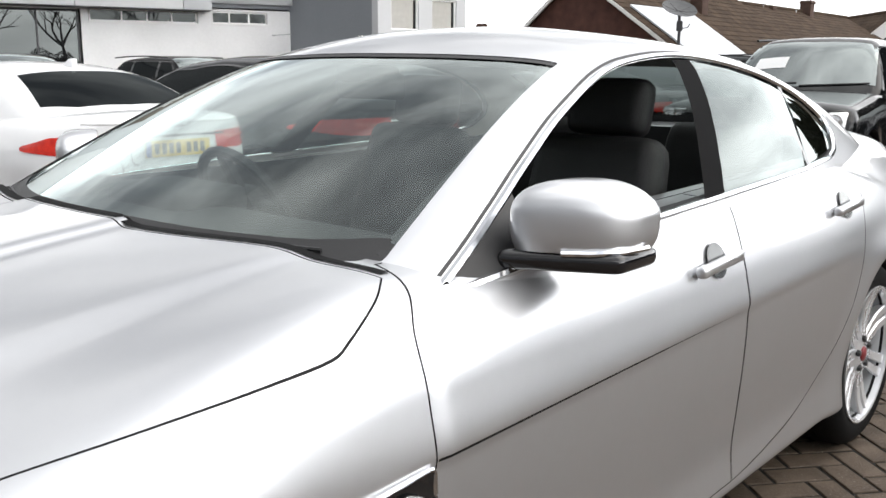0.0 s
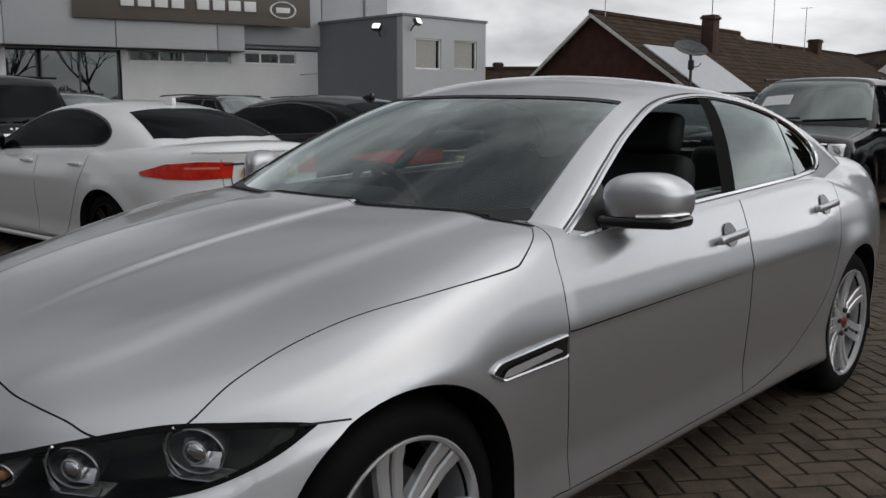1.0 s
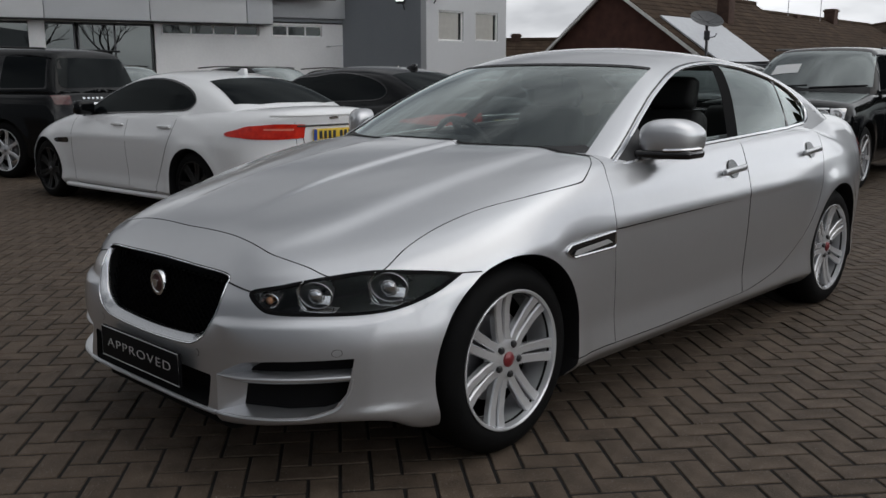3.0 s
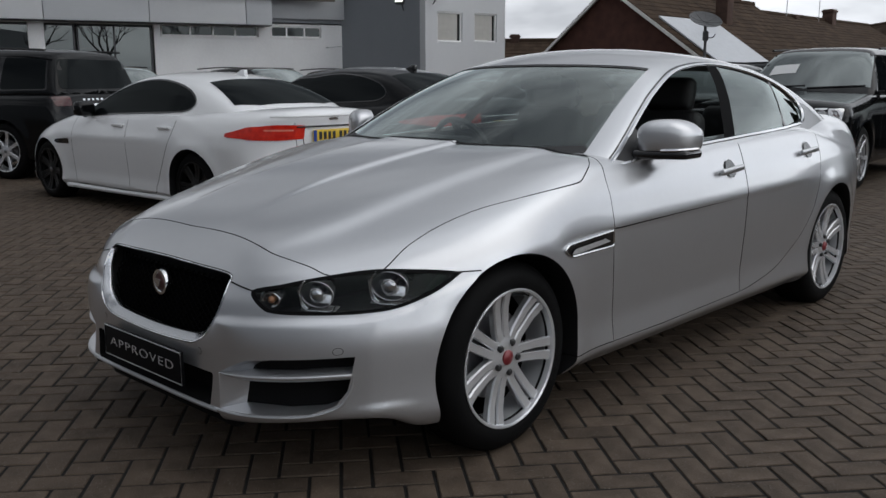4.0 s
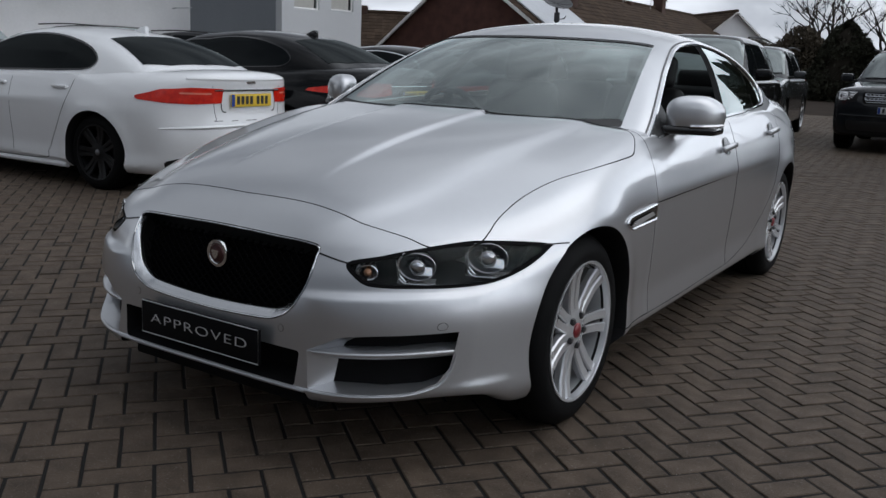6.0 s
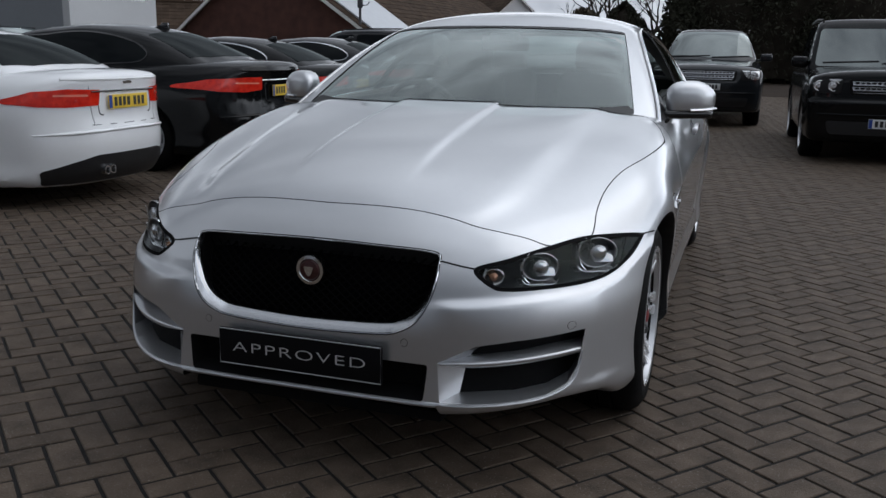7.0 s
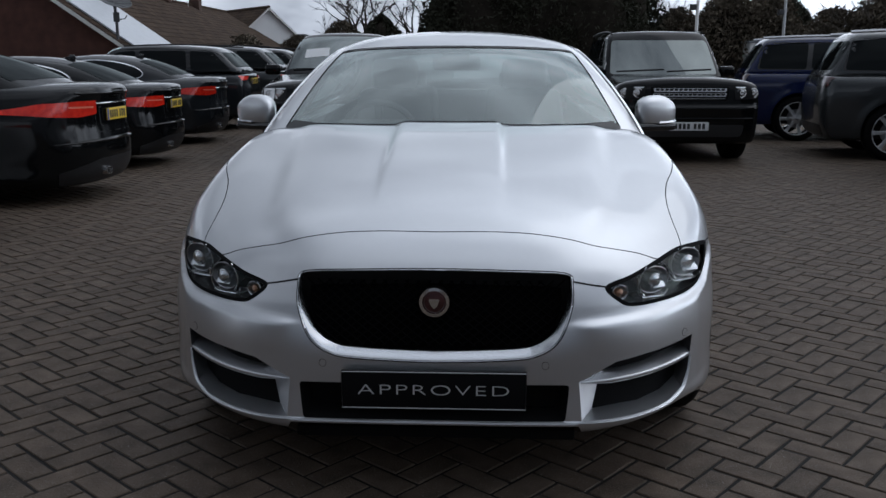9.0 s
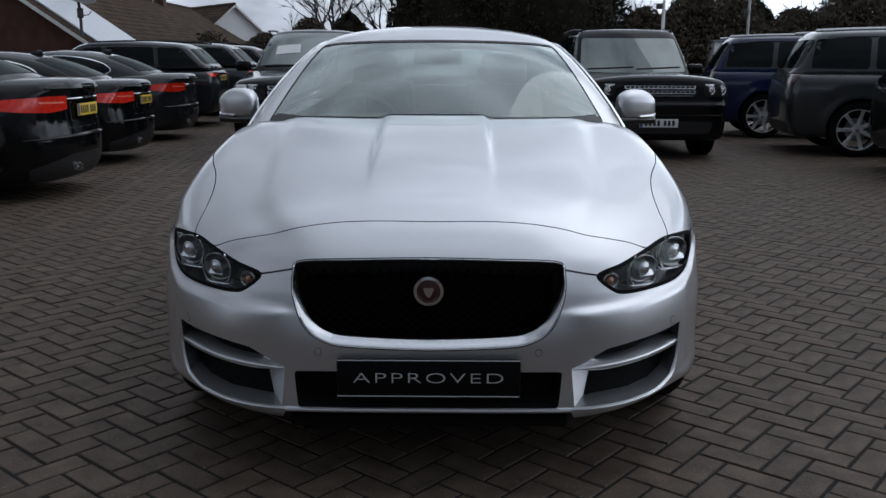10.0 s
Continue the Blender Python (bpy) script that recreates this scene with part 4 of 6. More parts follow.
# ---------------------------------------------------------------- the silver saloon
def silver_saloon():
    s = XE
    car = thing("silver_saloon_car", pose(0, 0, 0), "silver metallic four-door saloon car with a front window open", "car")
    body = skin(body_function(s), -0.25, 3.1, 0.55, 170, 130, 480)
    tree = bvh_of(body)
    body.materials.append(SILVER)
    body.materials.append(GAP)
    cab = skin(cabin_function(s), 1.4, 2.4, 1.02, 110, 70, 288)
    ctree = bvh_of(cab)
    cab.materials.append(SILVER)
    inner = skin(cabin_function(s, 0.028), 1.4, 2.4, 1.02, 50, 30, 96)
    ib = bmesh.new()
    ib.from_mesh(inner)
    cab = boolean(cab, ib, mat=HEADLINER)

    # wheel arches, cabin well
    body = cut_arches(body, s)
    well = box(-0.70, 0.60, 0.30, 0.70, 3.05, 1.4)
    body = boolean(body, well, mat=DASH)
    scuttle = spline([(-0.70, 0.606), (-0.55, 0.560), (-0.3, 0.499), (0, 0.478), (0.3, 0.499), (0.55, 0.560), (0.70, 0.606)], 5)
    body = boolean(body, prism(scuttle + [(0.699, 0.66), (-0.699, 0.66)], "z", 0.78, 1.4), mat=DASH)

    # grille, middle intake and corner intakes
    grille = rounded(spline([(-0.368, 0.657), (-0.2, 0.665), (0, 0.668), (0.2, 0.665), (0.368, 0.657), (0.386, 0.63), (0.384, 0.575), (0.364, 0.515), (0.338, 0.476), (0.296, 0.450), (0.23, 0.436), (0, 0.427), (-0.23, 0.436), (-0.296, 0.450),
                             (-0.338, 0.476), (-0.364, 0.515), (-0.384, 0.575), (-0.386, 0.63)], 4, True), 0.004, 1)
    grille_in = offset2d(grille, -0.012)
    body = boolean(body, prism(offset2d(grille, 0.008), "y", -1.2, -0.68), mat=BLACK_TRIM)
    # middle intake, black throughout; black below the lip
    mid = rounded([(-0.386, 0.358), (0.386, 0.358), (0.374, 0.250), (-0.374, 0.250)], 0.012)
    mid_in = rounded([(-0.366, 0.350), (0.366, 0.350), (0.352, 0.272), (-0.352, 0.272)], 0.012)
    body = boolean(body, tapered([[(u, -1.2, v) for u, v in mid], [(u, -0.835, v) for u, v in mid], [(u, -0.775, v) for u, v in mid_in]]), mat=(MESH_BLACK, MESH_BLACK))
    chin_cut = [(-0.48, 0.10), (0.48, 0.10), (0.412, 0.238), (-0.412, 0.238)]
    body = boolean(body, prism(chin_cut, "y", -1.2, -0.70), mat=MESH_BLACK)
    # corner intakes: one hollow each, its inner wall sloping back from the fin
    mouth = [(0.420, 0.252), (0.60, 0.255), (0.69, 0.262), (0.742, 0.286), (0.764, 0.33), (0.772, 0.385), (0.778, 0.438), (0.60, 0.430), (0.515, 0.420), (0.44, 0.382), (0.408, 0.368)]
    deep = [(0.458, 0.262), (0.60, 0.265), (0.68, 0.272), (0.732, 0.296), (0.752, 0.336), (0.762, 0.385), (0.768, 0.430), (0.60, 0.422), (0.530, 0.412), (0.495, 0.390), (0.476, 0.36)]
    for sx in (1, -1):
        yo = [on_surface(tree, [(sx * u, v)], "y", -1)[0].y for u, v in mouth]
        rings = [[(sx * u, -1.2, v) for u, v in mouth], [(sx * u, y - 0.004, v) for (u, v), y in zip(mouth, yo)],
                 [(sx * u, y + 0.075, v) for (u, v), y in zip(deep, yo)]]
        body = boolean(body, tapered(rings), mat=(SILVER, MESH_BLACK))
    # headlamp pockets
    lamps = []
    for sx in (1, -1):
        o = rounded(spline([(sx * 0.484, 0.622), (sx * 0.565, 0.646), (sx * 0.63, 0.664), (sx * 0.716, 0.682), (sx * 0.77, 0.684), (sx * 0.84, 0.676), (sx * 0.886, 0.663), (sx * 0.888, 0.650), (sx * 0.866, 0.606), (sx * 0.82, 0.570),
                            (sx * 0.76, 0.560), (sx * 0.67, 0.560), (sx * 0.578, 0.562), (sx * 0.535, 0.574)], 4, True), 0.003, 1)
        lamps.append((sx, o))
        c = prism(o, "y", -1.2, -0.12)
        body = boolean(body, c, mat=LAMP_BLACK)

    # doors and bonnet are panels of their own, with open joints round them
    def panel(me, outline, axis, w0, w1):
        keep = boolean(me.copy(), prism(outline, axis, w0, w1), "INTERSECT", mat=GAP)
        rest = boolean(me, prism(offset2d(outline, 0.0035), axis, w0 - 0.004 if w0 > 0 else w0, w1), mat=GAP)
        return keep, rest

    bonnet_o = spline([(0, -0.652), (0.25, -0.646), (0.42, -0.648), (0.52, -0.630), (0.60, -0.605), (0.66, -0.582), (0.72, -0.520), (0.758, -0.447), (0.752, -0.33), (0.757, -0.20), (0.783, -0.06), (0.833, 0.10), (0.864, 0.25), (0.876, 0.40), (0.866, 0.46),
                       (0.83, 0.545), (0.785, 0.602)], 5)
    rear_edge = spline([(0.785, 0.602), (0.55, 0.537), (0.3, 0.476), (0, 0.455), (-0.3, 0.476), (-0.55, 0.537), (-0.785, 0.602)], 6)[1:-1]
    bonnet_o = bonnet_o + rear_edge + [(-u, v) for u, v in reversed(bonnet_o[1:])]
    bonnet, body = panel(body, bonnet_o, "z", 0.62, 1.2)
    front_door = spline([(0.62, 0.945), (0.58, 0.895), (0.572, 0.81), (0.570, 0.70), (0.586, 0.55), (0.608, 0.35), (0.614, 0.257)], 5) + [(1.0, 0.255), (1.700, 0.264), (1.697, 0.4), (1.690, 0.72), (1.715, 0.99), (1.70, 1.25), (0.9, 1.25)]
    rear_door = [(1.708, 0.264), (1.80, 0.272)] + spline([(1.90, 0.284), (2.14, 0.332), (2.35, 0.435), (2.46, 0.545), (2.53, 0.66), (2.60, 0.82), (2.635, 0.93), (2.64, 1.05)], 5) + [(2.62, 1.25), (1.710, 1.25), (1.723, 0.99), (1.698, 0.72), (1.705, 0.4)]
    # fine swage line along the doors
    for sx in (1, -1):
        swage = [(0.572, 0.7045), (1.10, 0.7135), (1.66, 0.7225), (1.10, 0.7175), (0.572, 0.7095)]
        body = boolean(body, prism(swage, "x", 0.934 * sx, 1.1 * sx) if sx > 0 else prism(swage, "x", -1.1, -0.934), mat=GAP)
    # sill joint ahead of the doors
    for x0, x1 in ((0.80, 1.1), (-1.1, -0.80)):
        body = boolean(body, box(x0, 0.30, 0.2535, x1, 0.612, 0.2575), mat=GAP)
    doors = []
    for sx in (1, -1):
        for nm, o in (("front_door", front_door), ("rear_door", rear_door)):
            o = [(u, v) for u, v in o]
            d, body = panel(body, o, "x", 0.735 * sx, 1.1 * sx) if sx > 0 else panel(body, o, "x", -1.1, -0.735)
            doors.append((sx, nm, d))
    part("body", polish(body, 30), None, car, "silver painted body shell")
    part("bonnet", polish(bonnet, 30), None, car)
    door_obs = [(sx, nm, part(nm, polish(d, 30), None, car)) for sx, nm, d in doors]

    # cabin shell with its openings
    ws = spline([(-0.730, 0.660), (-0.55, 0.562), (-0.30, 0.490), (0, 0.465), (0.30, 0.490), (0.55, 0.562), (0.730, 0.660)], 5) + \
        spline([(0.575, 1.385), (0.40, 1.318), (0.20, 1.272), (0, 1.260), (-0.20, 1.272), (-0.40, 1.318), (-0.575, 1.385)], 5)
    ws = rounded(ws, 0.01, 2)
    rw = spline([(-0.50, 2.60), (0, 2.645), (0.50, 2.60)], 5) + spline([(0.63, 3.12), (0.4, 3.23), (0, 3.27), (-0.4, 3.23), (-0.63, 3.12)], 5)
    cab = boolean(cab, prism(ws, "z", 0.6, 1.5), mat=GAP)
    cab = boolean(cab, prism(rw, "z", 0.6, 1.5), mat=GAP)
    for sx in (1, -1):
        o = XE_GLASS
        cab = boolean(cab, prism(o, "x", 0.3 * sx, 1.2 * sx) if sx > 0 else prism(o, "x", -1.2, -0.3), mat=BLACK_TRIM)
    cab = boolean(cab, box(-0.70, 0.64, 0.7, 0.70, 3.0, 0.945), mat=DASH)
    part("roof", polish(cab, 35), None, car)

    # glass
    part("windscreen", patch(ctree, offset2d(ws, 0.006), "z", 1, 0.05, -0.004), CLEAR, car, "clear curved windscreen").visible_shadow = False
    part("rear_window", patch(ctree, offset2d(rw, 0.006), "z", 1, 0.05, -0.004), SMOKED, car).visible_shadow = False
    part("windscreen_border", band(ctree, offset2d(ws, -0.010), 0.024, "z", 1, True, -0.0015, 3), BLACK_TRIM, car)
    base = [(u, v + 0.032) for u, v in spline([(-0.715, 0.655), (-0.55, 0.562), (-0.30, 0.490), (0, 0.465), (0.30, 0.490), (0.55, 0.562), (0.715, 0.655)], 5)]
    part("screen_frit", band(ctree, base, 0.052, "z", 1, False, -0.0025, 4), BLACK_TRIM, car)
    # panes behind the pillar; the near front pane is wound down
    rear_pane = [(1.96, 1.322)] + sorted([p for p in XE_GLASS[:66] if 1.98 < p[0] < 2.44 and p[1] > 1.2]) + [(2.455, 1.246), (2.335, 1.017), (2.1, 1.008), (1.745, 0.996)]
    quarter = [(2.475, 1.240)] + [p for p in XE_GLASS[:66] if p[0] > 2.49] + [(2.355, 1.018)]
    front_pane = sorted([p for p in XE_GLASS[:66] if 0.9 < p[0] < 1.83 and p[1] > 1.0]) + [(1.84, 1.320), (1.63, 0.990), (1.4, 0.982), (0.9, 0.951)]
    corner = [(0.70, 0.931), (0.79, 0.978), (0.90, 1.038), (0.95, 1.064), (0.95, 0.956)]
    bpost = [(1.63, 0.990), (1.85, 1.320), (1.955, 1.322), (1.740, 0.994)]
    for sx in (1, -1):
        if sx < 0:
            part("side_window", patch(ctree, front_pane, "x", sx, 0.05, -0.004), CLEAR, car).visible_shadow = False
        part("side_window", patch(ctree, rear_pane, "x", sx, 0.05, -0.004), SMOKED, car, "rear door glass").visible_shadow = False
        part("quarter_window", patch(ctree, quarter, "x", sx, 0.02, -0.004), PRIVACY, car).visible_shadow = False
        part("mirror_corner_trim", patch(ctree, corner, "x", sx, 0.05, -0.003), BLACK_TRIM, car)
        part("door_post", patch(ctree, bpost, "x", sx, 0.05, -0.003), POST_BLACK, car, "matt black door post")
        part("quarter_bar", band(ctree, [(2.467, 1.243), (2.345, 1.014)], 0.020, "x", sx, False, 0.0, 2), GLOSS_BLACK, car)
        line = on_surface(ctree, offset2d(XE_GLASS, 0.006), "x", sx, 0.002)
        part("window_trim", tube(line, 0.0085, 6, True), CHROME, car, "bright chrome window surround")
        part("window_seal", band(ctree, offset2d(XE_GLASS, 0.0145)[:64], 0.0045, "x", sx, False, 0.0008, 1), BLACK_TRIM, car)

    # grille mesh, frame and round badge
    g = part("grille", patch(tree, grille_in, "y", -1, 0.04, -0.060), GRILLE_BLACK, car, "black mesh radiator grille")
    bars = []
    for k in range(-24, 25):
        for sl in (1, -1):
            pts = []
            for t in np.linspace(-0.13, 0.13, 14):
                x, z = k * 0.032 + sl * t * 1.3, 0.545 + t
                if inside(grille_in, x, z) and z < 0.642:
                    pts.append((x, z))
            if len(pts) > 2:
                bars.append(tube(on_surface(tree, pts, "y", -1, -0.048), 0.0026, 4))
    tagged(part("grille_mesh", join_bm(bars), GRILLE_BLACK, g), kind="stuff")
    ring = on_surface(tree, offset2d(grille, 0.004), "y", -1, -0.001)
    part("grille_edge", tube(ring, 0.0022, 6, True), CHROME, g)
    # the surround: a bevelled band, broad below and hair-thin along the top
    rows = []
    bm = bmesh.new()
    wide = [0.003 + 0.017 * min(1.0, max(0.0, (0.640 - v) / 0.17)) for u, v in grille]
    for k, (f, dy) in enumerate(((-0.05, -0.004), (0.12, 0.0), (0.9, 0.026), (1.0, 0.032), (0.97, 0.05))):
        row = []
        for i, (u, v) in enumerate(grille):
            p = offset2d(grille, -wide[i] * f)[i]
            y = on_surface(tree, [(u, v)], "y", -1)[0].y
            row.append(bm.verts.new((p[0], y + 0.004 + dy * (0.35 + wide[i] / 0.05), p[1])))
        rows.append(row)
    m = len(grille)
    for p, q in zip(rows, rows[1:]):
        for i in range(m):
            bm.faces.new((p[i], p[(i + 1) % m], q[(i + 1) % m], q[i]))
    part("grille_frame", bm, SATIN_CHROME, g, "satin chrome grille surround")
    b = part("badge", lathe([(0, 0.001), (-0.008, 0.012), (-0.009, 0.030), (-0.013, 0.034), (-0.012, 0.043), (-0.003, 0.046), (0.012, 0.046), (0.012, 0.001)], 40, "y"), CHROME, g)
    b.location = (0, on_surface(tree, [(0, 0.580)], "y", -1)[0].y + 0.038, 0.582)
    part("badge_centre", moved(lathe([(0, 0.001), (0, 0.031), (-0.005, 0.028), (-0.008, 0.012), (-0.009, 0.001)], 32, "y"), Matrix.Translation((0, -0.009, 0))), BADGE_RED, b)
    face = prism(rounded([(-0.016, 0.012), (0.016, 0.012), (0.010, -0.008), (0.0, -0.018), (-0.010, -0.008)], 0.005), "y", -0.0205, -0.012)
    part("badge_relief", face, CHROME, b)

    # dealer's plate in place of the number plate
    py = on_surface(tree, [(0, 0.40)], "y", -1)[0].y - 0.028
    pl = part("front_plate", box(-0.26, -0.006, -0.055, 0.26, 0.006, 0.055, 0.003), PLATE_BLACK, car, "black display plate reading APPROVED")
    pl.location = (0.002, py, 0.350)
    font = bpy.data.curves.new("plate_text", "FONT")
    font.body, font.align_x, font.align_y, font.size, font.extrude = "APPROVED", "CENTER", "CENTER", 0.047, 0.0008
    font.space_character, font.offset = 1.16, -0.0009
    fo = new("tmp_text", font)
    me = bpy.data.meshes.new_from_object(fo.evaluated_get(bpy.context.evaluated_depsgraph_get()))
    bpy.data.objects.remove(fo)
    tx = part("plate_lettering", me, SILVER_INK, pl)
    tx.matrix_basis = pose(0, -0.0075, 0.0, 90) @ Matrix.Diagonal((1.66, 0.92, 1, 1))
    # Pale rim round the plate, painting in the highlight on its edges.
    part("plate_edge", tube([(-0.258, -0.006, 0.053), (0.258, -0.006, 0.053), (0.258, -0.006, -0.053), (-0.258, -0.006, -0.053)], 0.0018, 6, True), PLATE_GLINT, pl)

    # headlamps: bowls behind a clear lens
    for sx, o in lamps:
        lens = part("headlamp", patch(tree, o, "y", -1, 0.03, -0.002), LENS, car, "clear headlamp lens over black housing")
        lens.visible_shadow = False
        part("lamp_edge", band(tree, offset2d(o, -0.005), 0.011, "y", -1, True, -0.0008, 1), POST_BLACK, lens)
        # indicator, then two lamps, each a fluted bowl round a bright core with a bezel below
        for hx, hz, r in ((0.540, 0.596, 0.026), (0.652, 0.615, 0.050), (0.785, 0.632, 0.056)):
            p = on_surface(tree, [(sx * hx, hz)], "y", -1, 0.0)[0]
            m = Matrix.Translation(p + Vector((-sx * 0.006, 0.026, 0))) @ Matrix.Rotation(sx * 0.50, 4, "Z") @ Matrix.Rotation(0.10, 4, "X")
            big = r > 0.03
            bowl = lathe([(0.060, 0.001), (0.056, r * 0.40), (0.034, r * 0.80), (0.0, r), (-0.002, r + 0.003), (0.0, r + 0.005), (0.064, r * 0.7)], 36, "y")
            for v in bowl.verts:
                a = math.atan2(v.co.z, v.co.x)
                rad = math.hypot(v.co.x, v.co.z)
                if 0.3 * r < rad < 0.95 * r:
                    v.co.y += 0.004 * math.sin(9 * a)
                v.co.z *= 0.78
            part("lamp_bowl", bowl, BOWL_GREY if big else LAMP_CHROME, lens, "grey fluted lamp bowl", smooth=25).matrix_basis = m
            if big:
                core = lathe([(0.034, 0.001), (0.034, r * 0.36), (-0.006, r * 0.38), (-0.010, r * 0.32), (-0.014, r * 0.16), (-0.015, 0.001)], 28, "y")
                part("projector_lens", moved(core, m), LAMP_GLASS, lens, "round projector lens")
                part("projector_ring", moved(lathe([(-0.004, r * 0.38), (-0.009, r * 0.40), (-0.007, r * 0.45), (0.0, r * 0.45)], 28, "y"), m), LAMP_CHROME, lens)
                bez = rounded([(-r * 1.25, r * 0.55), (-r * 1.12, -r * 0.72), (-r * 0.75, -r * 1.06), (r * 0.95, -r * 1.06), (r * 1.22, -r * 0.55)], r * 0.3, 4)
                bez = bez[3:-3]
                part("lamp_bezel", moved(tube([(u, -0.002, v) for u, v in bez], 0.0024, 6), m), REFLECTOR, lens)
                plate = moved(box(-r * 0.45, -0.002, -r * 0.28, r * 0.62, 0.002, r * 0.28, 0.001), Matrix.Translation((sx * r * 0.25, 0.004, -r * 0.28)) @ Matrix.Rotation(radians(-38), 4, "X"))
                part("reflector_plate", moved(plate, m), REFLECTOR, lens)
                part("lamp_shelf", moved(box(-r * 1.2, 0.0, -r * 1.10, r * 1.1, 0.05, -r * 1.02, 0.002), m), LAMP_CHROME, lens)
            else:
                part("indicator_bulb", moved(lathe([(0.03, 0.001), (0.03, r * 0.5), (0.0, r * 0.46), (-0.008, 0.001)], 20, "y"), m), AMBER, lens, "pale amber indicator bulb")
            arc = [(sx * (r + 0.006) * math.cos(q), -0.005, (r + 0.006) * math.sin(q)) for q in np.linspace(radians(130), radians(235), 16)]
            part("lamp_ring", moved(tube(arc, 0.0030, 6), m), REFLECTOR, lens)
    # the shelf across each corner intake, and the bright lip round intakes and chin
    for sx in (1, -1):
        bm = bmesh.new()
        rows = []
        for t in np.linspace(0, 1, 16):
            x, z = 0.402 + 0.374 * t, 0.366 + 0.018 * t
            y = on_surface(tree, [(sx * x, z)], "y", -1)[0].y
            k = 0.35 + 0.65 * min(1, t / 0.25)
            rows.append([bm.verts.new((sx * x, y + dy, z + dz * k)) for dy, dz in ((0.001, -0.006), (0.002, -0.002), (0.007, 0.001), (0.10, 0.008), (0.10, -0.020), (0.012, -0.018), (0.004, -0.013))])
        for p, q in zip(rows, rows[1:]):
            for k in range(7):
                bm.faces.new((p[k], p[(k + 1) % 7], q[(k + 1) % 7], q[k]))
        bm.faces.new(rows[0])
        bm.faces.new(rows[-1])
        part("intake_blade", bm, SILVER, car, smooth=50)
        rim = spline([(0.406, 0.246), (0.50, 0.246), (0.60, 0.249), (0.69, 0.256), (0.748, 0.282), (0.768, 0.33), (0.775, 0.375)], 5)
        part("intake_rim", tube(on_surface(tree, [(sx * u, v) for u, v in rim], "y", -1, 0.001), [0.0055 * min(1, 0.35 + (len(rim) - i) / 12) for i in range(len(rim))], 8), SILVER, car)
    lip = on_surface(tree, [(x, 0.2445) for x in np.linspace(-0.412, 0.412, 30)], "y", -1, 0.002)
    part("front_lip", tube(lip, 0.0075, 8), SILVER, car)
    for x, z in ((0.745, 0.456), (-0.745, 0.456), (0.315, 0.415), (-0.315, 0.415)):
        disc = [(x + 0.0095 * math.cos(a), z + 0.0105 * math.sin(a)) for a in np.linspace(0, 2 * math.pi, 20, endpoint=False)]
        sen = part("parking_sensor", patch(tree, disc, "y", -1, 0.01, 0.0012), SILVER, car)
        part("sensor_ring", band(tree, disc, 0.0025, "y", -1, True, 0.0005, 1), GAP, sen)

    # joint from the grille's corner to the lamp
    for sx in (1, -1):
        part("nose_seam", band(tree, [(sx * 0.394, 0.640), (sx * 0.425, 0.634), (sx * 0.455, 0.628), (sx * 0.490, 0.622)], 0.0045, "y", -1, False, 0.0008, 1), GAP, car)
    # joint from the lamp's tip to the wheel arch
    for sx in (1, -1):
        part("bumper_seam", band(tree, [(-0.268, 0.6625), (-0.235, 0.661), (-0.20, 0.660), (-0.165, 0.658)], 0.0045, "x", sx, False, 0.0008, 1), GAP, car)
    # side vents behind the front wheels
    for sx in (1, -1):
        o = rounded([(0.238, 0.668), (0.27, 0.685), (0.562, 0.702), (0.566, 0.642), (0.29, 0.640)], 0.014)
        v = part("side_vent", patch(tree, o, "x", sx, 0.03, 0.004), GLOSS_BLACK, car, "black side vent with chrome blade")
        part("vent_blade", patch(tree, rounded([(0.275, 0.650), (0.30, 0.666), (0.50, 0.680), (0.535, 0.664), (0.33, 0.647)], 0.006), "x", sx, 0.03, 0.010), ALLOY, v)
        part("vent_edge", tube(on_surface(tree, o, "x", sx, 0.004), 0.004, 6, True), CHROME, v)

    # handles and mirrors
    for sx, nm, d in door_obs:
        hy, hz = (1.548, 0.856) if nm == "front_door" else (2.445, 0.890)
        p = on_surface(tree, [(hy, hz)], "x", sx)[0]
        # Dark disc paints the shade of the handle recess; no hollow is cut.
        cup = part("handle_cup", patch(tree, [(hy + 0.010 + 0.046 * math.cos(a), hz + 0.002 + 0.040 * math.sin(a)) for a in np.linspace(0, 2 * math.pi, 20, endpoint=False)], "x", sx, 0.02, 0.006), SILVERGREY_PAINT, d)
        hb = box(-0.012, -0.105, -0.014, 0.012, 0.105, 0.014, 0.011, 3)
        for v in hb.verts:
            v.co.x += 0.012 * (1 - (v.co.y / 0.105) ** 2)
            v.co.z += 0.006 * v.co.y / 0.105
        part("door_handle", moved(hb, Matrix.Translation(p + Vector((sx * 0.018, 0, 0))) @ Matrix.Diagonal((sx, 1, 1, 1))), SILVER, d, "silver pull handle")
    for sx in (1, -1):
        shell = mirror_shell()
        mr = part("door_mirror", shell, SILVER, car, "silver door mirror with black lower half")
        mr.matrix_basis = Matrix.Translation((sx * 0.930, 0.970, 1.030)) @ Matrix.Diagonal((sx, 1, 1, 1))
        part("mirror_base", sheared(box(-0.100, -0.080, -0.086, 0.094, 0.048, -0.050, 0.016, 3), 0.55), GLOSS_BLACK, mr)
        part("mirror_arm", tube([(-0.155, -0.01, -0.080), (-0.10, -0.015, -0.078), (-0.03, -0.01, -0.070)], [0.022, 0.018, 0.022], 8, flat=1.6), BLACK_TRIM, mr)
        part("mirror_glass", sheared(box(-0.062, 0.050, -0.036, 0.062, 0.054, 0.036, 0.001), 0.55), CHROME, mr)
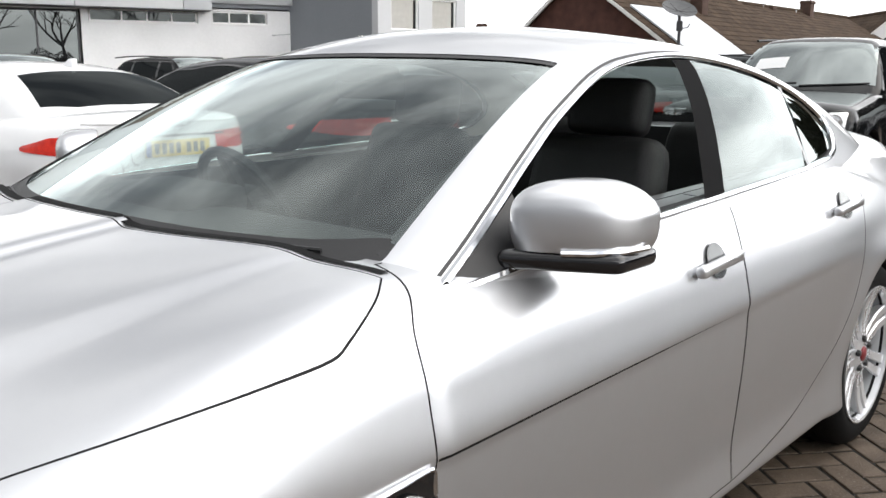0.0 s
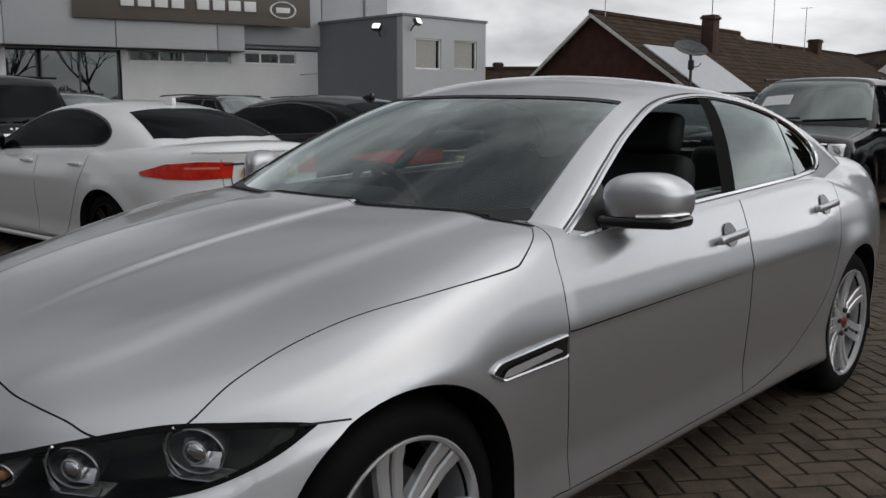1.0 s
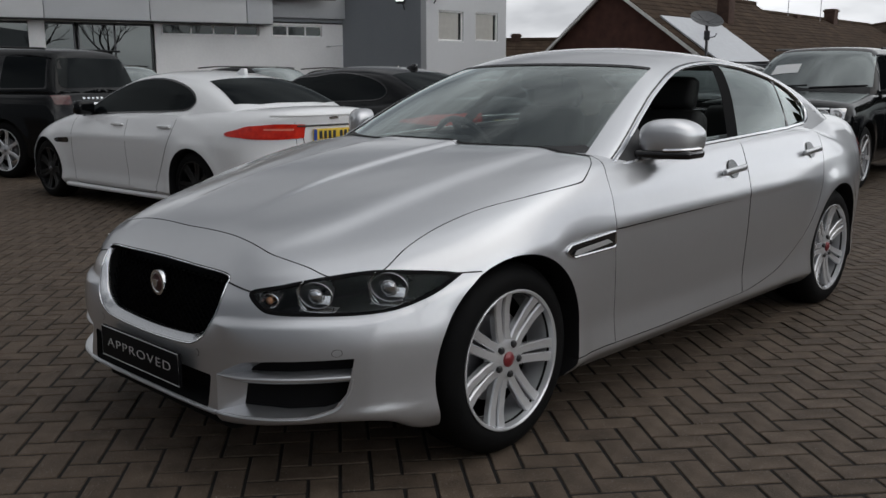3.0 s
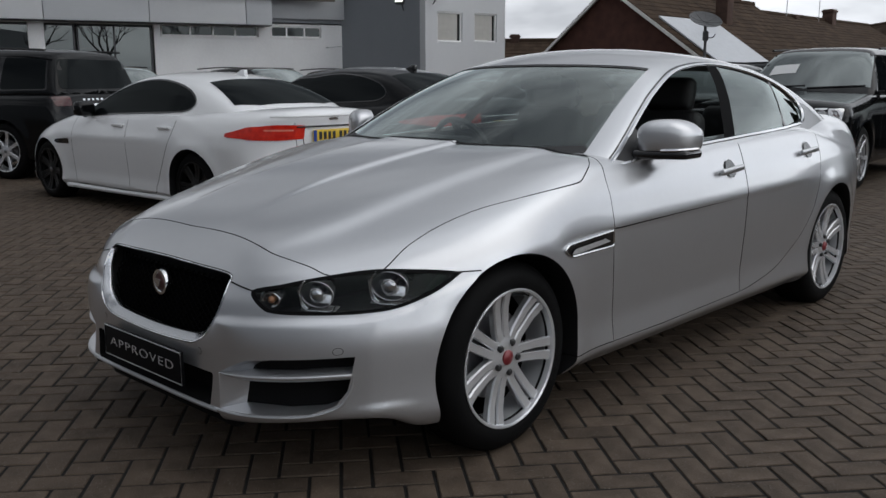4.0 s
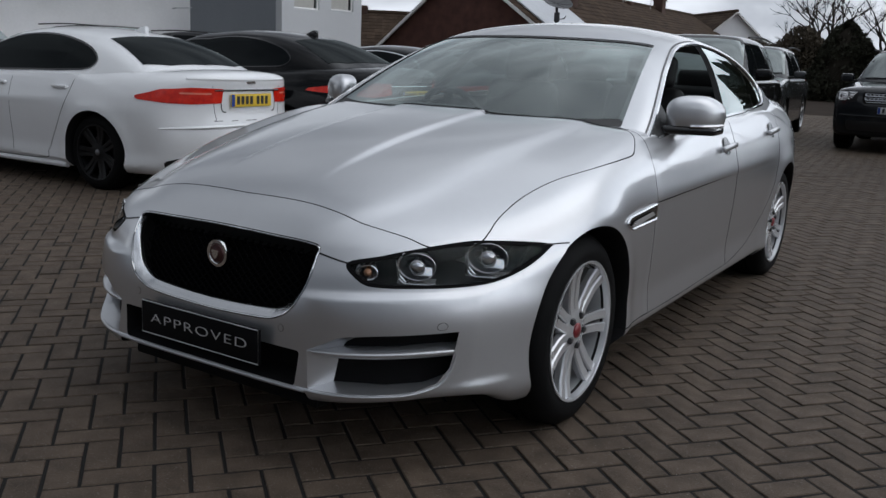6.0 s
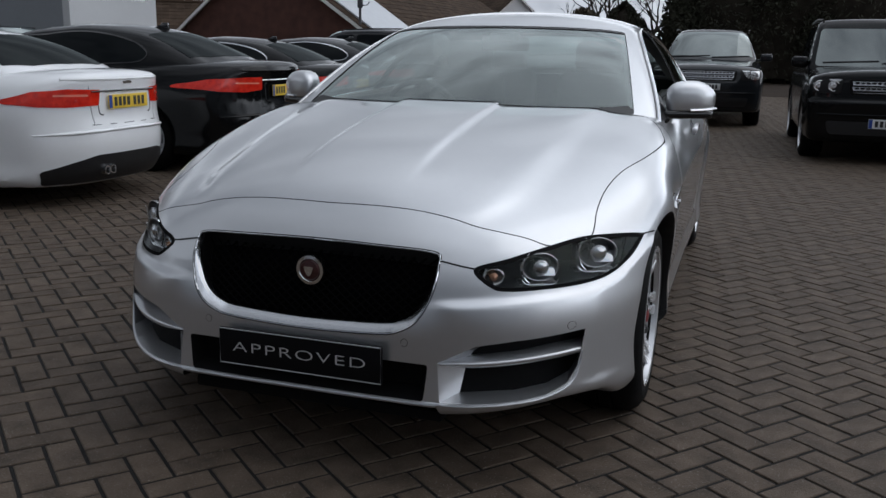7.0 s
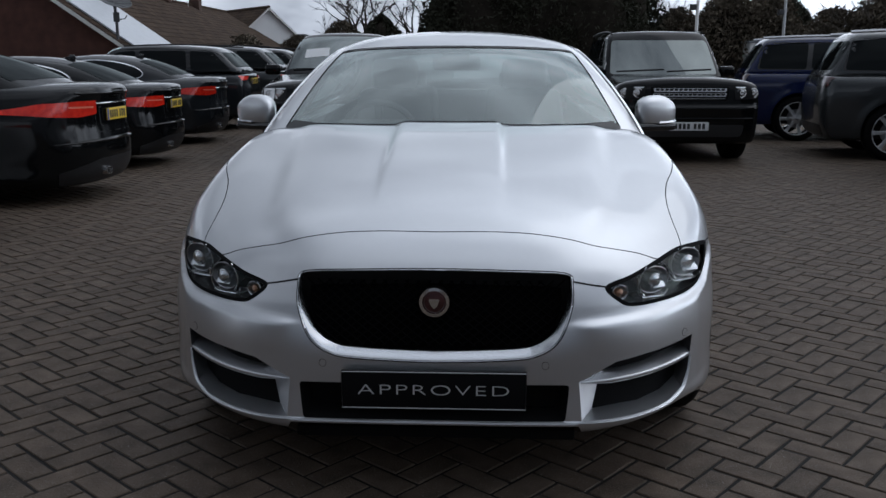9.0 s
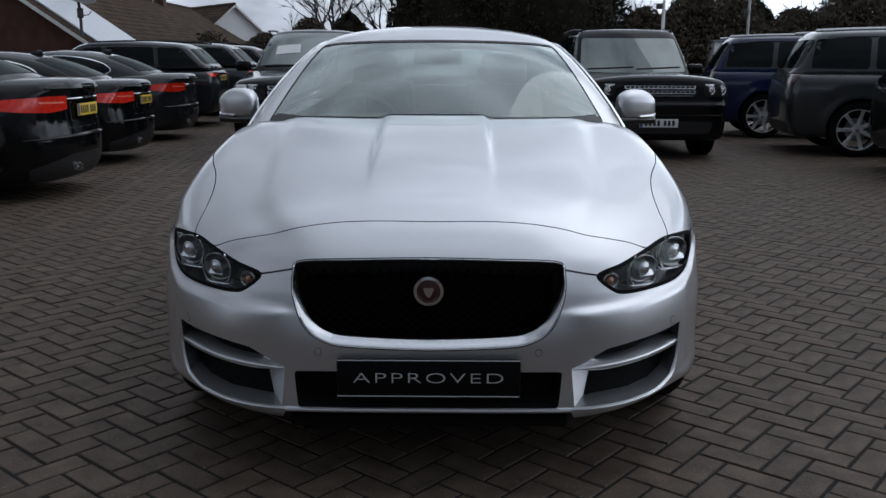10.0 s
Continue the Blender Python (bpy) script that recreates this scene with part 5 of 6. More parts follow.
        part("indicator", tube([(0.005, -0.083, -0.050), (0.05, -0.054, -0.049), (0.085, -0.017, -0.047), (0.101, 0.045, -0.045)], 0.0055, 6), CHROME, mr)

    add_wheels(car, s, 0.908, ALLOY, 7, True, RED_CAP, 0.225, 0.0175, True)
    part("floor_pan", box(-0.72, -0.36, 0.165, 0.72, 3.6, 0.19, 0.01), BLACK_TRIM, car)
    part("under_spoiler", box(-0.41, -0.775, 0.165, 0.41, -0.5, 0.20, 0.01), MESH_BLACK, car)
    for sx in (1, -1):
        o = [(sx * 0.43, 0.905), (sx * 0.60, 0.925), (sx * 0.76, 0.900), (sx * 0.815, 0.84), (sx * 0.82, 0.81), (sx * 0.76, 0.80), (sx * 0.60, 0.79), (sx * 0.44, 0.815)]
        part("tail_lamp", patch(tree, o, "y", 1, 0.03, 0.006), TAIL_RED, car, "red wrap-round tail lamp")
    # wipers
    for x0, x1 in ((-0.62, 0.02), (-0.02, 0.62)):
        pts = on_surface(ctree, [(x0 + (x1 - x0) * t, 0.487 + 0.33 * ((x0 + (x1 - x0) * t) ** 2) + 0.006 * t) for t in np.linspace(0, 1, 14)], "z", 1, 0.003)
        part("wiper", tube(pts, 0.004, 6), BLACK_TRIM, car)
    edge = spline([(-0.775, 0.612), (-0.55, 0.546), (-0.3, 0.485), (0, 0.464), (0.3, 0.485), (0.55, 0.546), (0.775, 0.612)], 5)
    cowl = patch(tree, edge + [(u, v + 0.020) for u, v in reversed(edge)], "z", 1, 0.03, 0.0015)
    part("cowl", cowl, MESH_BLACK, car)

    # inside: dashboard, wheel, seats, mirror
    dash = box(-0.69, 0.62, 0.72, 0.69, 1.02, 0.935, 0.05, 3)
    part("dashboard", dash, DASH, car)
    hood = part("instrument_hood", box(-0.55, 0.84, 0.90, -0.19, 1.06, 0.985, 0.03, 3), DASH, car)
    st = part("steering_wheel", steering_wheel(), LEATHER, car, "black leather steering wheel")
    st.matrix_basis = pose(-0.37, 1.18, 0.90, -62, 0, 0)
    for x, y in ((-0.37, 1.72), (0.37, 1.72), (-0.37, 2.55), (0.37, 2.55)):
        seat(car, x, y, y > 2)
    part("centre_console", box(-0.14, 0.9, 0.35, 0.14, 2.2, 0.62, 0.04), DASH, car)
    rm = part("inside_mirror", box(-0.12, -0.02, -0.035, 0.12, 0.02, 0.035, 0.018, 3), BLACK_TRIM, car)
    rm.location = (0, 1.33, 1.245)
    part("sensor_pod", box(-0.07, 1.26, 1.255, 0.07, 1.38, 1.30, 0.02), BLACK_TRIM, car)
    return car


def inside(poly, x, y):
    hit = False
    n = len(poly)
    for i in range(n):
        (x0, y0), (x1, y1) = poly[i - 1], poly[i]
        if (y0 > y) != (y1 > y) and x < (x1 - x0) * (y - y0) / (y1 - y0) + x0:
            hit = not hit
    return hit


def sheared(bm, k):
    for v in bm.verts:
        v.co.y += k * v.co.x
    return bm


def mirror_shell():
    """A rounded housing, domed on top, cut flat below and behind."""
    bm = bmesh.new()
    bmesh.ops.create_uvsphere(bm, u_segments=48, v_segments=32, radius=1.0)
    for v in bm.verts:
        x, y, z = (math.copysign(abs(t) ** 0.69, t) for t in v.co)
        w = x * 0.100
        top = 0.072 * (1 - 0.42 * max(0, x) ** 2 - 0.05 * max(0, -x) ** 2)
        v.co = (w, min(0.050, 0.088 * y) + 0.55 * w, max(-0.052, z * (top if z > 0 else 0.085)))
    return bm


def steering_wheel():
    ringp = [(0.18 * math.cos(a), 0.18 * math.sin(a), 0) for a in np.linspace(0, 2 * math.pi, 40, endpoint=False)]
    bits = [tube(ringp, 0.016, 8, True), moved(box(-0.07, -0.06, -0.03, 0.07, 0.06, 0.03, 0.025), Matrix.Identity(4)),
            box(-0.17, -0.02, -0.012, 0.17, 0.015, 0.012, 0.008), box(-0.02, -0.17, -0.012, 0.02, 0, 0.012, 0.008)]
    return join_bm(bits)


def seat(car, x, y, rear):
    st = part("seat", box(x - 0.25, y - 0.42, 0.42, x + 0.25, y + 0.08, 0.58, 0.06, 3), LEATHER, car, "black leather seat")
    back = box(-0.25, -0.07, 0.0, 0.25, 0.07, 0.62, 0.065, 3)
    for v in back.verts:
        v.co.x *= 1 - 0.22 * max(0, v.co.z - 0.25) / 0.4
    part("seat_back", moved(back, Matrix.Translation((x, y + 0.05, 0.50)) @ Matrix.Rotation(-0.26, 4, "X")), LEATHER, st)
    part("headrest", moved(box(-0.13, -0.05, 0.0, 0.13, 0.05, 0.17, 0.045, 3), Matrix.Translation((x, y + 0.22, 1.10 if not rear else 1.03)) @ Matrix.Rotation(-0.2, 4, "X")), LEATHER, st)


silver_saloon()

# ---------------------------------------------------------------- parked cars
RIGHT = "four-wheel drives parked side on"


def at(x, y, turn, scale=1.0):
    return pose(x, y, 0, 0, 0, turn) @ Matrix.Scale(scale, 4)


ROW = "cars parked in a row, tails outwards"
simple_car("white_saloon_car", "white saloon car with dark windows and red tail lamps", XE, at(-7.07, 2.67, -87, 0.95), WHITE_PAINT, TINTED, group=ROW, rims=DARK_ALLOY,
           plate=("rear", PLATE_YELLOW, 7))
simple_car("black_saloon_car", "glossy black saloon car with yellow rear plate", XF, at(-7.3, 4.92, -87, 0.98), BLACK_PAINT, TINTED, group=ROW, plate=("rear", PLATE_YELLOW, 7), plate_z=0.80, trim=GLOSS_BLACK)
simple_car("black_saloon_car", "glossy black saloon car with yellow rear plate", XF, at(-7.45, 7.75, -87, 0.92), BLACK_PAINT, TINTED, group=ROW, plate=("rear", PLATE_YELLOW, 7), plate_z=0.82)
simple_car("grey_saloon_car", "dark grey saloon car with upright tail lamps", XF, at(-7.9, 11.0, -87, 0.95), GREY_PAINT, TINTED, group=ROW)
simple_car("dark_crossover_car", "dark grey crossover car with slim red tail lamps", CROSS, at(-8.05, 14.1, -87, 0.97), GREY_PAINT, TINTED, suv=True, group=ROW, plate=("rear", PLATE_YELLOW, 7),
           front=False, plate_z=0.93)
simple_car("grey_crossover_car", "mid-grey crossover car at the far end", CROSS, at(-8.2, 17.6, -87, 1.0), SILVERGREY_PAINT, TINTED, suv=True, group=ROW, front=False)
simple_car("dark_crossover_car", "dark grey crossover car at the far end", CROSS, at(-8.3, 20.8, -87, 1.0), GREY_PAINT, TINTED, suv=True, group=ROW, front=False)
simple_car("black_four_wheel_drive", "large black four-wheel drive with roof rails", SUV, at(-12.2, 2.0, -68, 0.96), BLACK_PAINT, TINTED, lamp=False, suv=True, front=False, letters=10)
BACK = "dark cars of the row behind"
simple_car("dark_crossover_car", "dark crossover car parked nose to nose", CROSS, at(-13.2, 6.6, 93, 0.95), BLACK_PAINT, TINTED, suv=True, group=BACK)
simple_car("dark_crossover_car", "dark crossover car parked nose to nose", CROSS, at(-13.0, 10.2, 93, 0.95), BLACK_PAINT, TINTED, suv=True, group=BACK)
simple_car("dark_crossover_car", "dark crossover car parked nose to nose", CROSS, at(-13.2, 13.4, 93, 0.95), GREY_PAINT, TINTED, suv=True, group=BACK)
simple_car("black_four_wheel_drive", "large black four-wheel drive facing forwards", SUV, at(-1.75, 8.5, 4.6, 0.96), BLACK_PAINT, TINTED, suv=True, card=True)
simple_car("grey_four_wheel_drive", "silver-grey four-wheel drive behind the black one", SUV, at(-2.37, 13.9, 5, 0.96), SILVERGREY_PAINT, TINTED, suv=True)
simple_car("dark_four_wheel_drive", "dark four-wheel drive with white front plate", SUV, at(0.42, 13.6, 1, 0.96), GREY_PAINT, TINTED, suv=True, plate=("front", PLATE_WHITE, 7), plate_z=0.70)
simple_car("dark_boxy_four_wheel_drive", "dark boxy four-wheel drive with bright bar grille", BOXY, at(2.69, 8.9, 0.7, 0.94), BLACK_PAINT, TINTED, suv=True, plate=("front", PLATE_WHITE, 7), plate_z=0.50)
simple_car("blue_four_wheel_drive", "dark blue four-wheel drive seen side on", SLOPED, at(8.11, 11.92, 80, 0.96), BLUE_PAINT, TINTED, lamp=False, suv=True, group=RIGHT, front=False)
simple_car("grey_four_wheel_drive", "slate grey four-wheel drive seen side on", SLOPED, at(8.33, 8.95, 80, 0.96), SILVERGREY_PAINT, TINTED, lamp=False, suv=True, group=RIGHT, front=False)
simple_car("black_four_wheel_drive", "black four-wheel drive seen side on", SLOPED, at(8.55, 6.1, 80, 0.96), BLACK_PAINT, TINTED, lamp=False, suv=True, group=RIGHT, front=False)

# ---------------------------------------------------------------- showroom building
WALL_WHITE = material("white_render", (0.80, 0.80, 0.80), 0.85, vary=0.06, scale=0.9, bump=0.1, bump_scale=80)
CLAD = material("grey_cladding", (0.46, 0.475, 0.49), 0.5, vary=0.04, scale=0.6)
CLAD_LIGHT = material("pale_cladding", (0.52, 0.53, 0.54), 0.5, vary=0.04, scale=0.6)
CLAD_DARK_OR_SHADED = material("dark_or_shaded_cladding", (0.22, 0.235, 0.255), 0.55, vary=0.05, scale=0.7)
SIGN_BROWN = material("brown_sign_panel", (0.105, 0.088, 0.072), 0.5, vary=0.06, scale=1.5)
SIGN_WHITE = material("white_sign_letter", (0.8, 0.8, 0.78), 0.4, vary=0.03)
FRAME_WHITE = material("white_window_frame", (0.84, 0.84, 0.83), 0.5, vary=0.04)
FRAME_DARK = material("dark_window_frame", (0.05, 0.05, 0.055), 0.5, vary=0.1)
# Opaque panes: the unlit rooms behind are put into the near-black colour.
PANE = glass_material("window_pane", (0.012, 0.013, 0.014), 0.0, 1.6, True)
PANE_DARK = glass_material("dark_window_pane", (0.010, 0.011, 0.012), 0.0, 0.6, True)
BLIND = material("pale_blind", (0.42, 0.41, 0.38), 0.8, vary=0.08)
LAMP_ON = material("lamp_on", (1.0, 1.0, 0.95), 0.4, vary=0.0, emit=(1.0, 0.97, 0.9), emit_strength=6.0)
STEEL = material("galvanised_steel", (0.42, 0.43, 0.44), 0.45, 0.7, 0.1)

FACE = Matrix.Translation((-21.04, 15.0, 0)) @ Matrix.Rotation(math.atan2(0.937, 0.349), 4, "Z")
BLOCK = Matrix.Translation((-16.6, 17.4, 0)) @ Matrix.Rotation(math.atan2(1.0, 0.06), 4, "Z")


def framed(name, parent, m, w, h, frame_mat, pane_mat, bars=(), depth=0.09, edge=0.05):
    """A window: frame, panes between its bars, and a sill; x along the wall, y into it."""
    win = part(name, join_bm([box(0, -0.02, 0, edge, depth, h, 0.006), box(w - edge, -0.02, 0, w, depth, h, 0.006), box(edge, -0.018, 0, w - edge, depth, edge, 0.006),
                              box(edge, -0.018, h - edge, w - edge, depth, h, 0.006)]), frame_mat, parent)
    win.matrix_basis = m
    cuts = [edge] + list(bars) + [w - edge]
    for b in bars:
        part("window_bar", box(b - 0.025, -0.016, edge, b + 0.025, depth, h - edge, 0.004), frame_mat, win)
    for a, b in zip(cuts, cuts[1:]):
        part("pane", box(a, 0.03, edge, b, 0.04, h - edge), pane_mat, win)
    part("window_sill", box(-0.03, -0.06, -0.04, w + 0.03, 0.05, 0.0, 0.006), frame_mat, win)
    return win


def holes(name, s0, s1, z0, z1, y0, thick, openings, mat, parent):
    """A wall with openings that go through it, in the parent's frame."""
    bm = box(s0, y0, z0, s1, y0 + thick, z1)
    me = finish(bm, 30)
    me.materials.append(mat)
    for a, b, c, d in openings:
        me = boolean(me, box(a, y0 - 1, c, b, y0 + thick + 1, d))
    return part(name, polish(me, 30), mat, parent)


shop = thing("showroom_building", FACE, "white and grey car showroom building with brown sign", "building")
holes("front_wall", -24, 2.6, -0.05, 3.05, 0.7, 0.25, [(-14.6, -3.5, 0.3, 2.92), (-3.30, -0.25, 2.60, 2.96), (0.16, 1.86, 2.62, 2.98)], WALL_WHITE, shop)
part("inner_wall", box(-23.9, 4.2, -0.05, 2.5, 4.4, 3.2), WALL_WHITE, shop)
for k in range(5):
    s0 = -14.5 + k * 2.2
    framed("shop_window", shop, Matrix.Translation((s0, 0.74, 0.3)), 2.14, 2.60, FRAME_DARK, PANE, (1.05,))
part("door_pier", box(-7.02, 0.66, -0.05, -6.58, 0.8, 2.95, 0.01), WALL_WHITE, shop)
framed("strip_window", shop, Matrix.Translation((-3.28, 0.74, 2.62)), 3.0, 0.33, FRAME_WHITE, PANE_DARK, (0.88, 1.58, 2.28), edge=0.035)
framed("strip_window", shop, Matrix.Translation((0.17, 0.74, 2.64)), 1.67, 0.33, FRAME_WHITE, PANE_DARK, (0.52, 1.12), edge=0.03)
for k, s0 in enumerate(np.arange(-24.0, 0.0, 2.9)):
    part("fascia_panel", box(s0 + 0.012, 0.0, 2.97, min(s0 + 2.9, 0.03) - 0.012, 0.12, 6.4, 0.008), CLAD_LIGHT if k % 2 else CLAD, shop)
part("fascia_core", box(-24, 0.10, 3.0, 0.0, 5.0, 6.35), CLAD_DARK_OR_SHADED, shop)
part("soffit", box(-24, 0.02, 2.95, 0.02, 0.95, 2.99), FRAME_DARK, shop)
for a, b in ((0.05, 2.68), (2.71, 5.0)):
    part("fascia_panel", box(a, 0.55, 3.22 if a < 1 else 3.9, b, 0.7, 6.4, 0.008), CLAD, shop)
part("upper_core", box(0.05, 0.70, 3.10, 5.0, 5.0, 6.35), CLAD_DARK_OR_SHADED, shop)
part("roof_edge", box(-24, -0.03, 6.4, 5.0, 0.12, 6.5, 0.01), CLAD_DARK_OR_SHADED, shop)
part("down_pipe", tube([(4.2, 0.50, 6.2), (4.2, 0.50, 4.1)], 0.045, 8), STEEL, shop)
part("hand_rail", tube([(2.0, 0.66, 2.32), (2.0, 0.35, 2.32), (2.5, 0.35, 2.36)], 0.016, 6), STEEL, shop)

sign = thing("showroom_sign", FACE, "brown sign panel with raised white letters", "sign")
part("panel", box(-4.83, -0.14, 3.74, 2.08, -0.02, 5.35, 0.015), SIGN_BROWN, sign)
x = -3.55
for k in range(9):
    if k != 4:
        part("letter_bar", box(x, -0.20, 4.12, x + 0.36, -0.14, 4.42, 0.01), SIGN_WHITE, sign)
        x += 0.47
    else:
        x += 0.25
part("oval_rim", moved(lathe([(-0.03, 0.36), (-0.05, 0.39), (-0.03, 0.42), (0.0, 0.42), (0.0, 0.36)], 36, "y"), Matrix.Translation((1.20, -0.14, 4.22)) @ Matrix.Diagonal((1.0, 1, 0.62, 1))), SIGN_WHITE, sign)
part("oval_bar", box(0.98, -0.17, 4.14, 1.42, -0.14, 4.30, 0.02), SIGN_WHITE, sign)

annex = thing("annex_building", BLOCK, "small grey flat-roofed annex with two blind windows", "building")
holes("front_wall", 0, 3.52, -0.05, 3.92, 0.0, 0.25, [(0.50, 1.56, 2.42, 3.32), (2.10, 3.12, 2.46, 3.34)], CLAD_LIGHT, annex)
# Side wall's darker grey puts the shade of that face into the colour.
part("side_wall", box(0.012, 0.25, -0.05, 0.26, 6.0, 3.92), CLAD_DARK_OR_SHADED, annex)
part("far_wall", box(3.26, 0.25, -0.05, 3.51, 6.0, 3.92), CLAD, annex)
part("roof", box(-0.04, -0.04, 3.92, 3.56, 6.0, 4.0, 0.01), CLAD_DARK_OR_SHADED, annex)
for a, b, c, d in ((0.50, 1.56, 2.42, 3.32), (2.10, 3.12, 2.46, 3.34)):
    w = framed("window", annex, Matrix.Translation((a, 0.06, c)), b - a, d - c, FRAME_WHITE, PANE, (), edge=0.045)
    part("blind", box(0.05, 0.010, 0.05, b - a - 0.16, 0.018, d - c - 0.05), BLIND, w)


def flood_lamp(m):
    fl = thing("flood_lamp", m, "white floodlight lit on the annex wall", "lamp", "floodlights")
    part("housing", box(-0.14, -0.10, -0.10, 0.14, 0.02, 0.10, 0.02), FRAME_DARK, fl)
    part("lit_face", box(-0.12, -0.112, -0.08, 0.12, -0.10, 0.08), LAMP_ON, fl)
    part("bracket", tube([(0, 0.02, 0), (0, 0.14, -0.04), (0, 0.28, -0.10)], 0.02, 6), FRAME_DARK, fl)


flood_lamp(BLOCK @ pose(0.30, -0.26, 3.72, -30, 0, 20))
flood_lamp(BLOCK @ pose(-0.24, 0.85, 3.60, -35, 0, -70))

# ---------------------------------------------------------------- houses beyond the fence
BRICK = material("red_brick", (0.075, 0.028, 0.020), 0.9, vary=0.35, scale=3.0, bump=0.3, bump_scale=40, second=(0.10, 0.042, 0.030))
ROOF_TILE = material("brown_roof_tile", (0.060, 0.042, 0.030), 0.95, vary=0.3, scale=2.0, bump=0.3, bump_scale=30, island=0.2, spec=0.1)
SHEET_ROOF = material("pale_sheet_roof", (0.55, 0.57, 0.60), 0.35, vary=0.08)
DISH_GREY = material("dish_mesh_grey", (0.07, 0.072, 0.076), 0.6, vary=0.2, scale=12, bump=0.3, bump_scale=90)
BARGE = material("white_bargeboard", (0.72, 0.71, 0.68), 0.6, vary=0.06)
CHIMNEY = material("chimney_brick", (0.07, 0.04, 0.03), 0.9, vary=0.3, scale=5)


def tiled_slope(x0, z0, x1, z1, y0, y1, mat, course=0.30, width=0.34):
    """A roof slope of overlapping tiles from eave (x0, z0) up to ridge (x1, z1)."""
    n = max(2, int(math.hypot(x1 - x0, z1 - z0) / course))
    cols = int((y1 - y0) / width)
    V, F = [], []
    dx, dz = (x1 - x0) / n, (z1 - z0) / n
    L = math.hypot(dx, dz)
    nx, nz = -dz / L * (1 if x1 < x0 else -1) * -1, abs(dx) / L
    nx = math.copysign(abs(dz) / L, x0 - x1)
    for i in range(n):
        for j in range(cols):
            a, b = y0 + (y1 - y0) * j / cols + 0.004, y0 + (y1 - y0) * (j + 1) / cols - 0.004
            xa, za = x0 + dx * i, z0 + dz * i
            xb, zb = xa + dx * 1.12, za + dz * 1.12
            lift = 0.022
            k = len(V)
            V += [(xa + nx * lift, a, za + nz * lift), (xa + nx * lift, b, za + nz * lift), (xb + nx * 0.006, b, zb + nz * 0.006), (xb + nx * 0.006, a, zb + nz * 0.006),
                  (xa, a, za), (xa, b, za)]
            F += [(k, k + 1, k + 2, k + 3), (k + 4, k + 5, k + 1, k)]
    me = bpy.data.meshes.new("tiles")
    me.from_pydata(V, [], F)
    me.materials.append(mat)
    return me


def house(m, label, half_l, half_r, eave, ridge, length, wall_mat, sheet=0.0, chimneys=(), aerials=()):
    """A bungalow whose ridge runs away along y; gable at y = 0."""
    h = thing("house", m, label, "house", "bungalows beyond the yard")
    body = prism([(-half_l, -0.05), (half_r, -0.05), (half_r, eave), (0, ridge), (-half_l, eave)], "y", 0, length)
    part("wall", body, wall_mat, h, smooth=20)
    over = 0.30
    for sgn, half in ((-1, half_l), (1, half_r)):
        sl = (ridge - eave) / half
        e = (sgn * (half + over), eave - sl * over)
        y0 = -0.25
        tagged(part("roof_tiles", tiled_slope(e[0], e[1] + 0.08, 0, ridge + 0.08, y0, length + 0.2, ROOF_TILE), ROOF_TILE, h), kind="stuff")
        deck = prism([(0, ridge + 0.01), (e[0], e[1] + 0.01), (e[0], e[1] + 0.07), (0, ridge + 0.07)], "y", y0, length + 0.2)
        part("roof_deck", deck, CHIMNEY, h)
        board = prism([(0, ridge + 0.06), (e[0], e[1] + 0.06), (e[0], e[1] - 0.06), (0, ridge - 0.06)], "y", -0.30, -0.22)
        part("bargeboard", board, BARGE, h)
        if sgn > 0 and sheet:
            part("sheet_roof", prism([(1.75, ridge - 1.75 * sl + 0.13), (e[0], e[1] + 0.13), (e[0], e[1] + 0.19), (1.75, ridge - 1.75 * sl + 0.19)], "y", 0.25, sheet), SHEET_ROOF, h, "pale sheet-covered roof section")
    part("ridge_tiles", tube([(0, y, ridge + 0.10) for y in np.linspace(-0.25, length + 0.2, 14)], 0.11, 8), ROOF_TILE, h)
    for cx, cy, z0, z1, w in chimneys:
        c = part("chimney", join_bm([box(cx - w, cy - w, z0, cx + w, cy + w, z1, 0.01), box(cx - w - 0.05, cy - w - 0.05, z1 - 0.16, cx + w + 0.05, cy + w + 0.05, z1 - 0.06, 0.01)]), CHIMNEY, h)
    for ax, ay, z0, z1 in aerials:
        a = part("aerial", tube([(ax, ay, z0), (ax, ay, z1)], 0.02, 6), STEEL, h)
        part("aerial_arm", tube([(ax - 0.3, ay, z1 - 0.05), (ax + 0.3, ay, z1 - 0.05)], 0.012, 5), STEEL, a)
    return h


house(pose(-15.0, 25.0, 0), "brick bungalow with brown tiled roof and white bargeboards", 3.6, 4.3, 1.45, 4.38, 11.0, BRICK, 4.2,
      ((1.5, 5.5, 3.2, 4.72, 0.24),), ((0.15, 0.4, 4.3, 7.0), (1.3, 6.0, 4.4, 6.2)))
house(pose(-16.3, 37.5, 0), "brown-roofed bungalow with brick chimney", 4.0, 4.6, 1.6, 4.30, 17.0, BRICK, 0.0,
      ((0.2, 10.5, 3.9, 4.95, 0.28), (0.1, 6.0, 3.9, 4.45, 0.18)), ((0.6, 8.0, 4.2, 6.4), (1.0, 3.0, 4.2, 6.8)))
house(pose(-13.72, 55.2, 0, 0, 0, 38), "white-gabled bungalow with brown roof", 2.5, 2.5, 2.5, 4.62, 9.0, WALL_WHITE)
house(pose(-30.0, 31.0, 0, 0, 0, -55), "low brown-roofed bungalow with a stub chimney", 3.0, 3.0, 1.3, 3.10, 12.0, BRICK, 0.0, ((0.0, 4.6, 2.6, 3.5, 0.22), (0.0, 7.2, 2.7, 3.3, 0.14)))
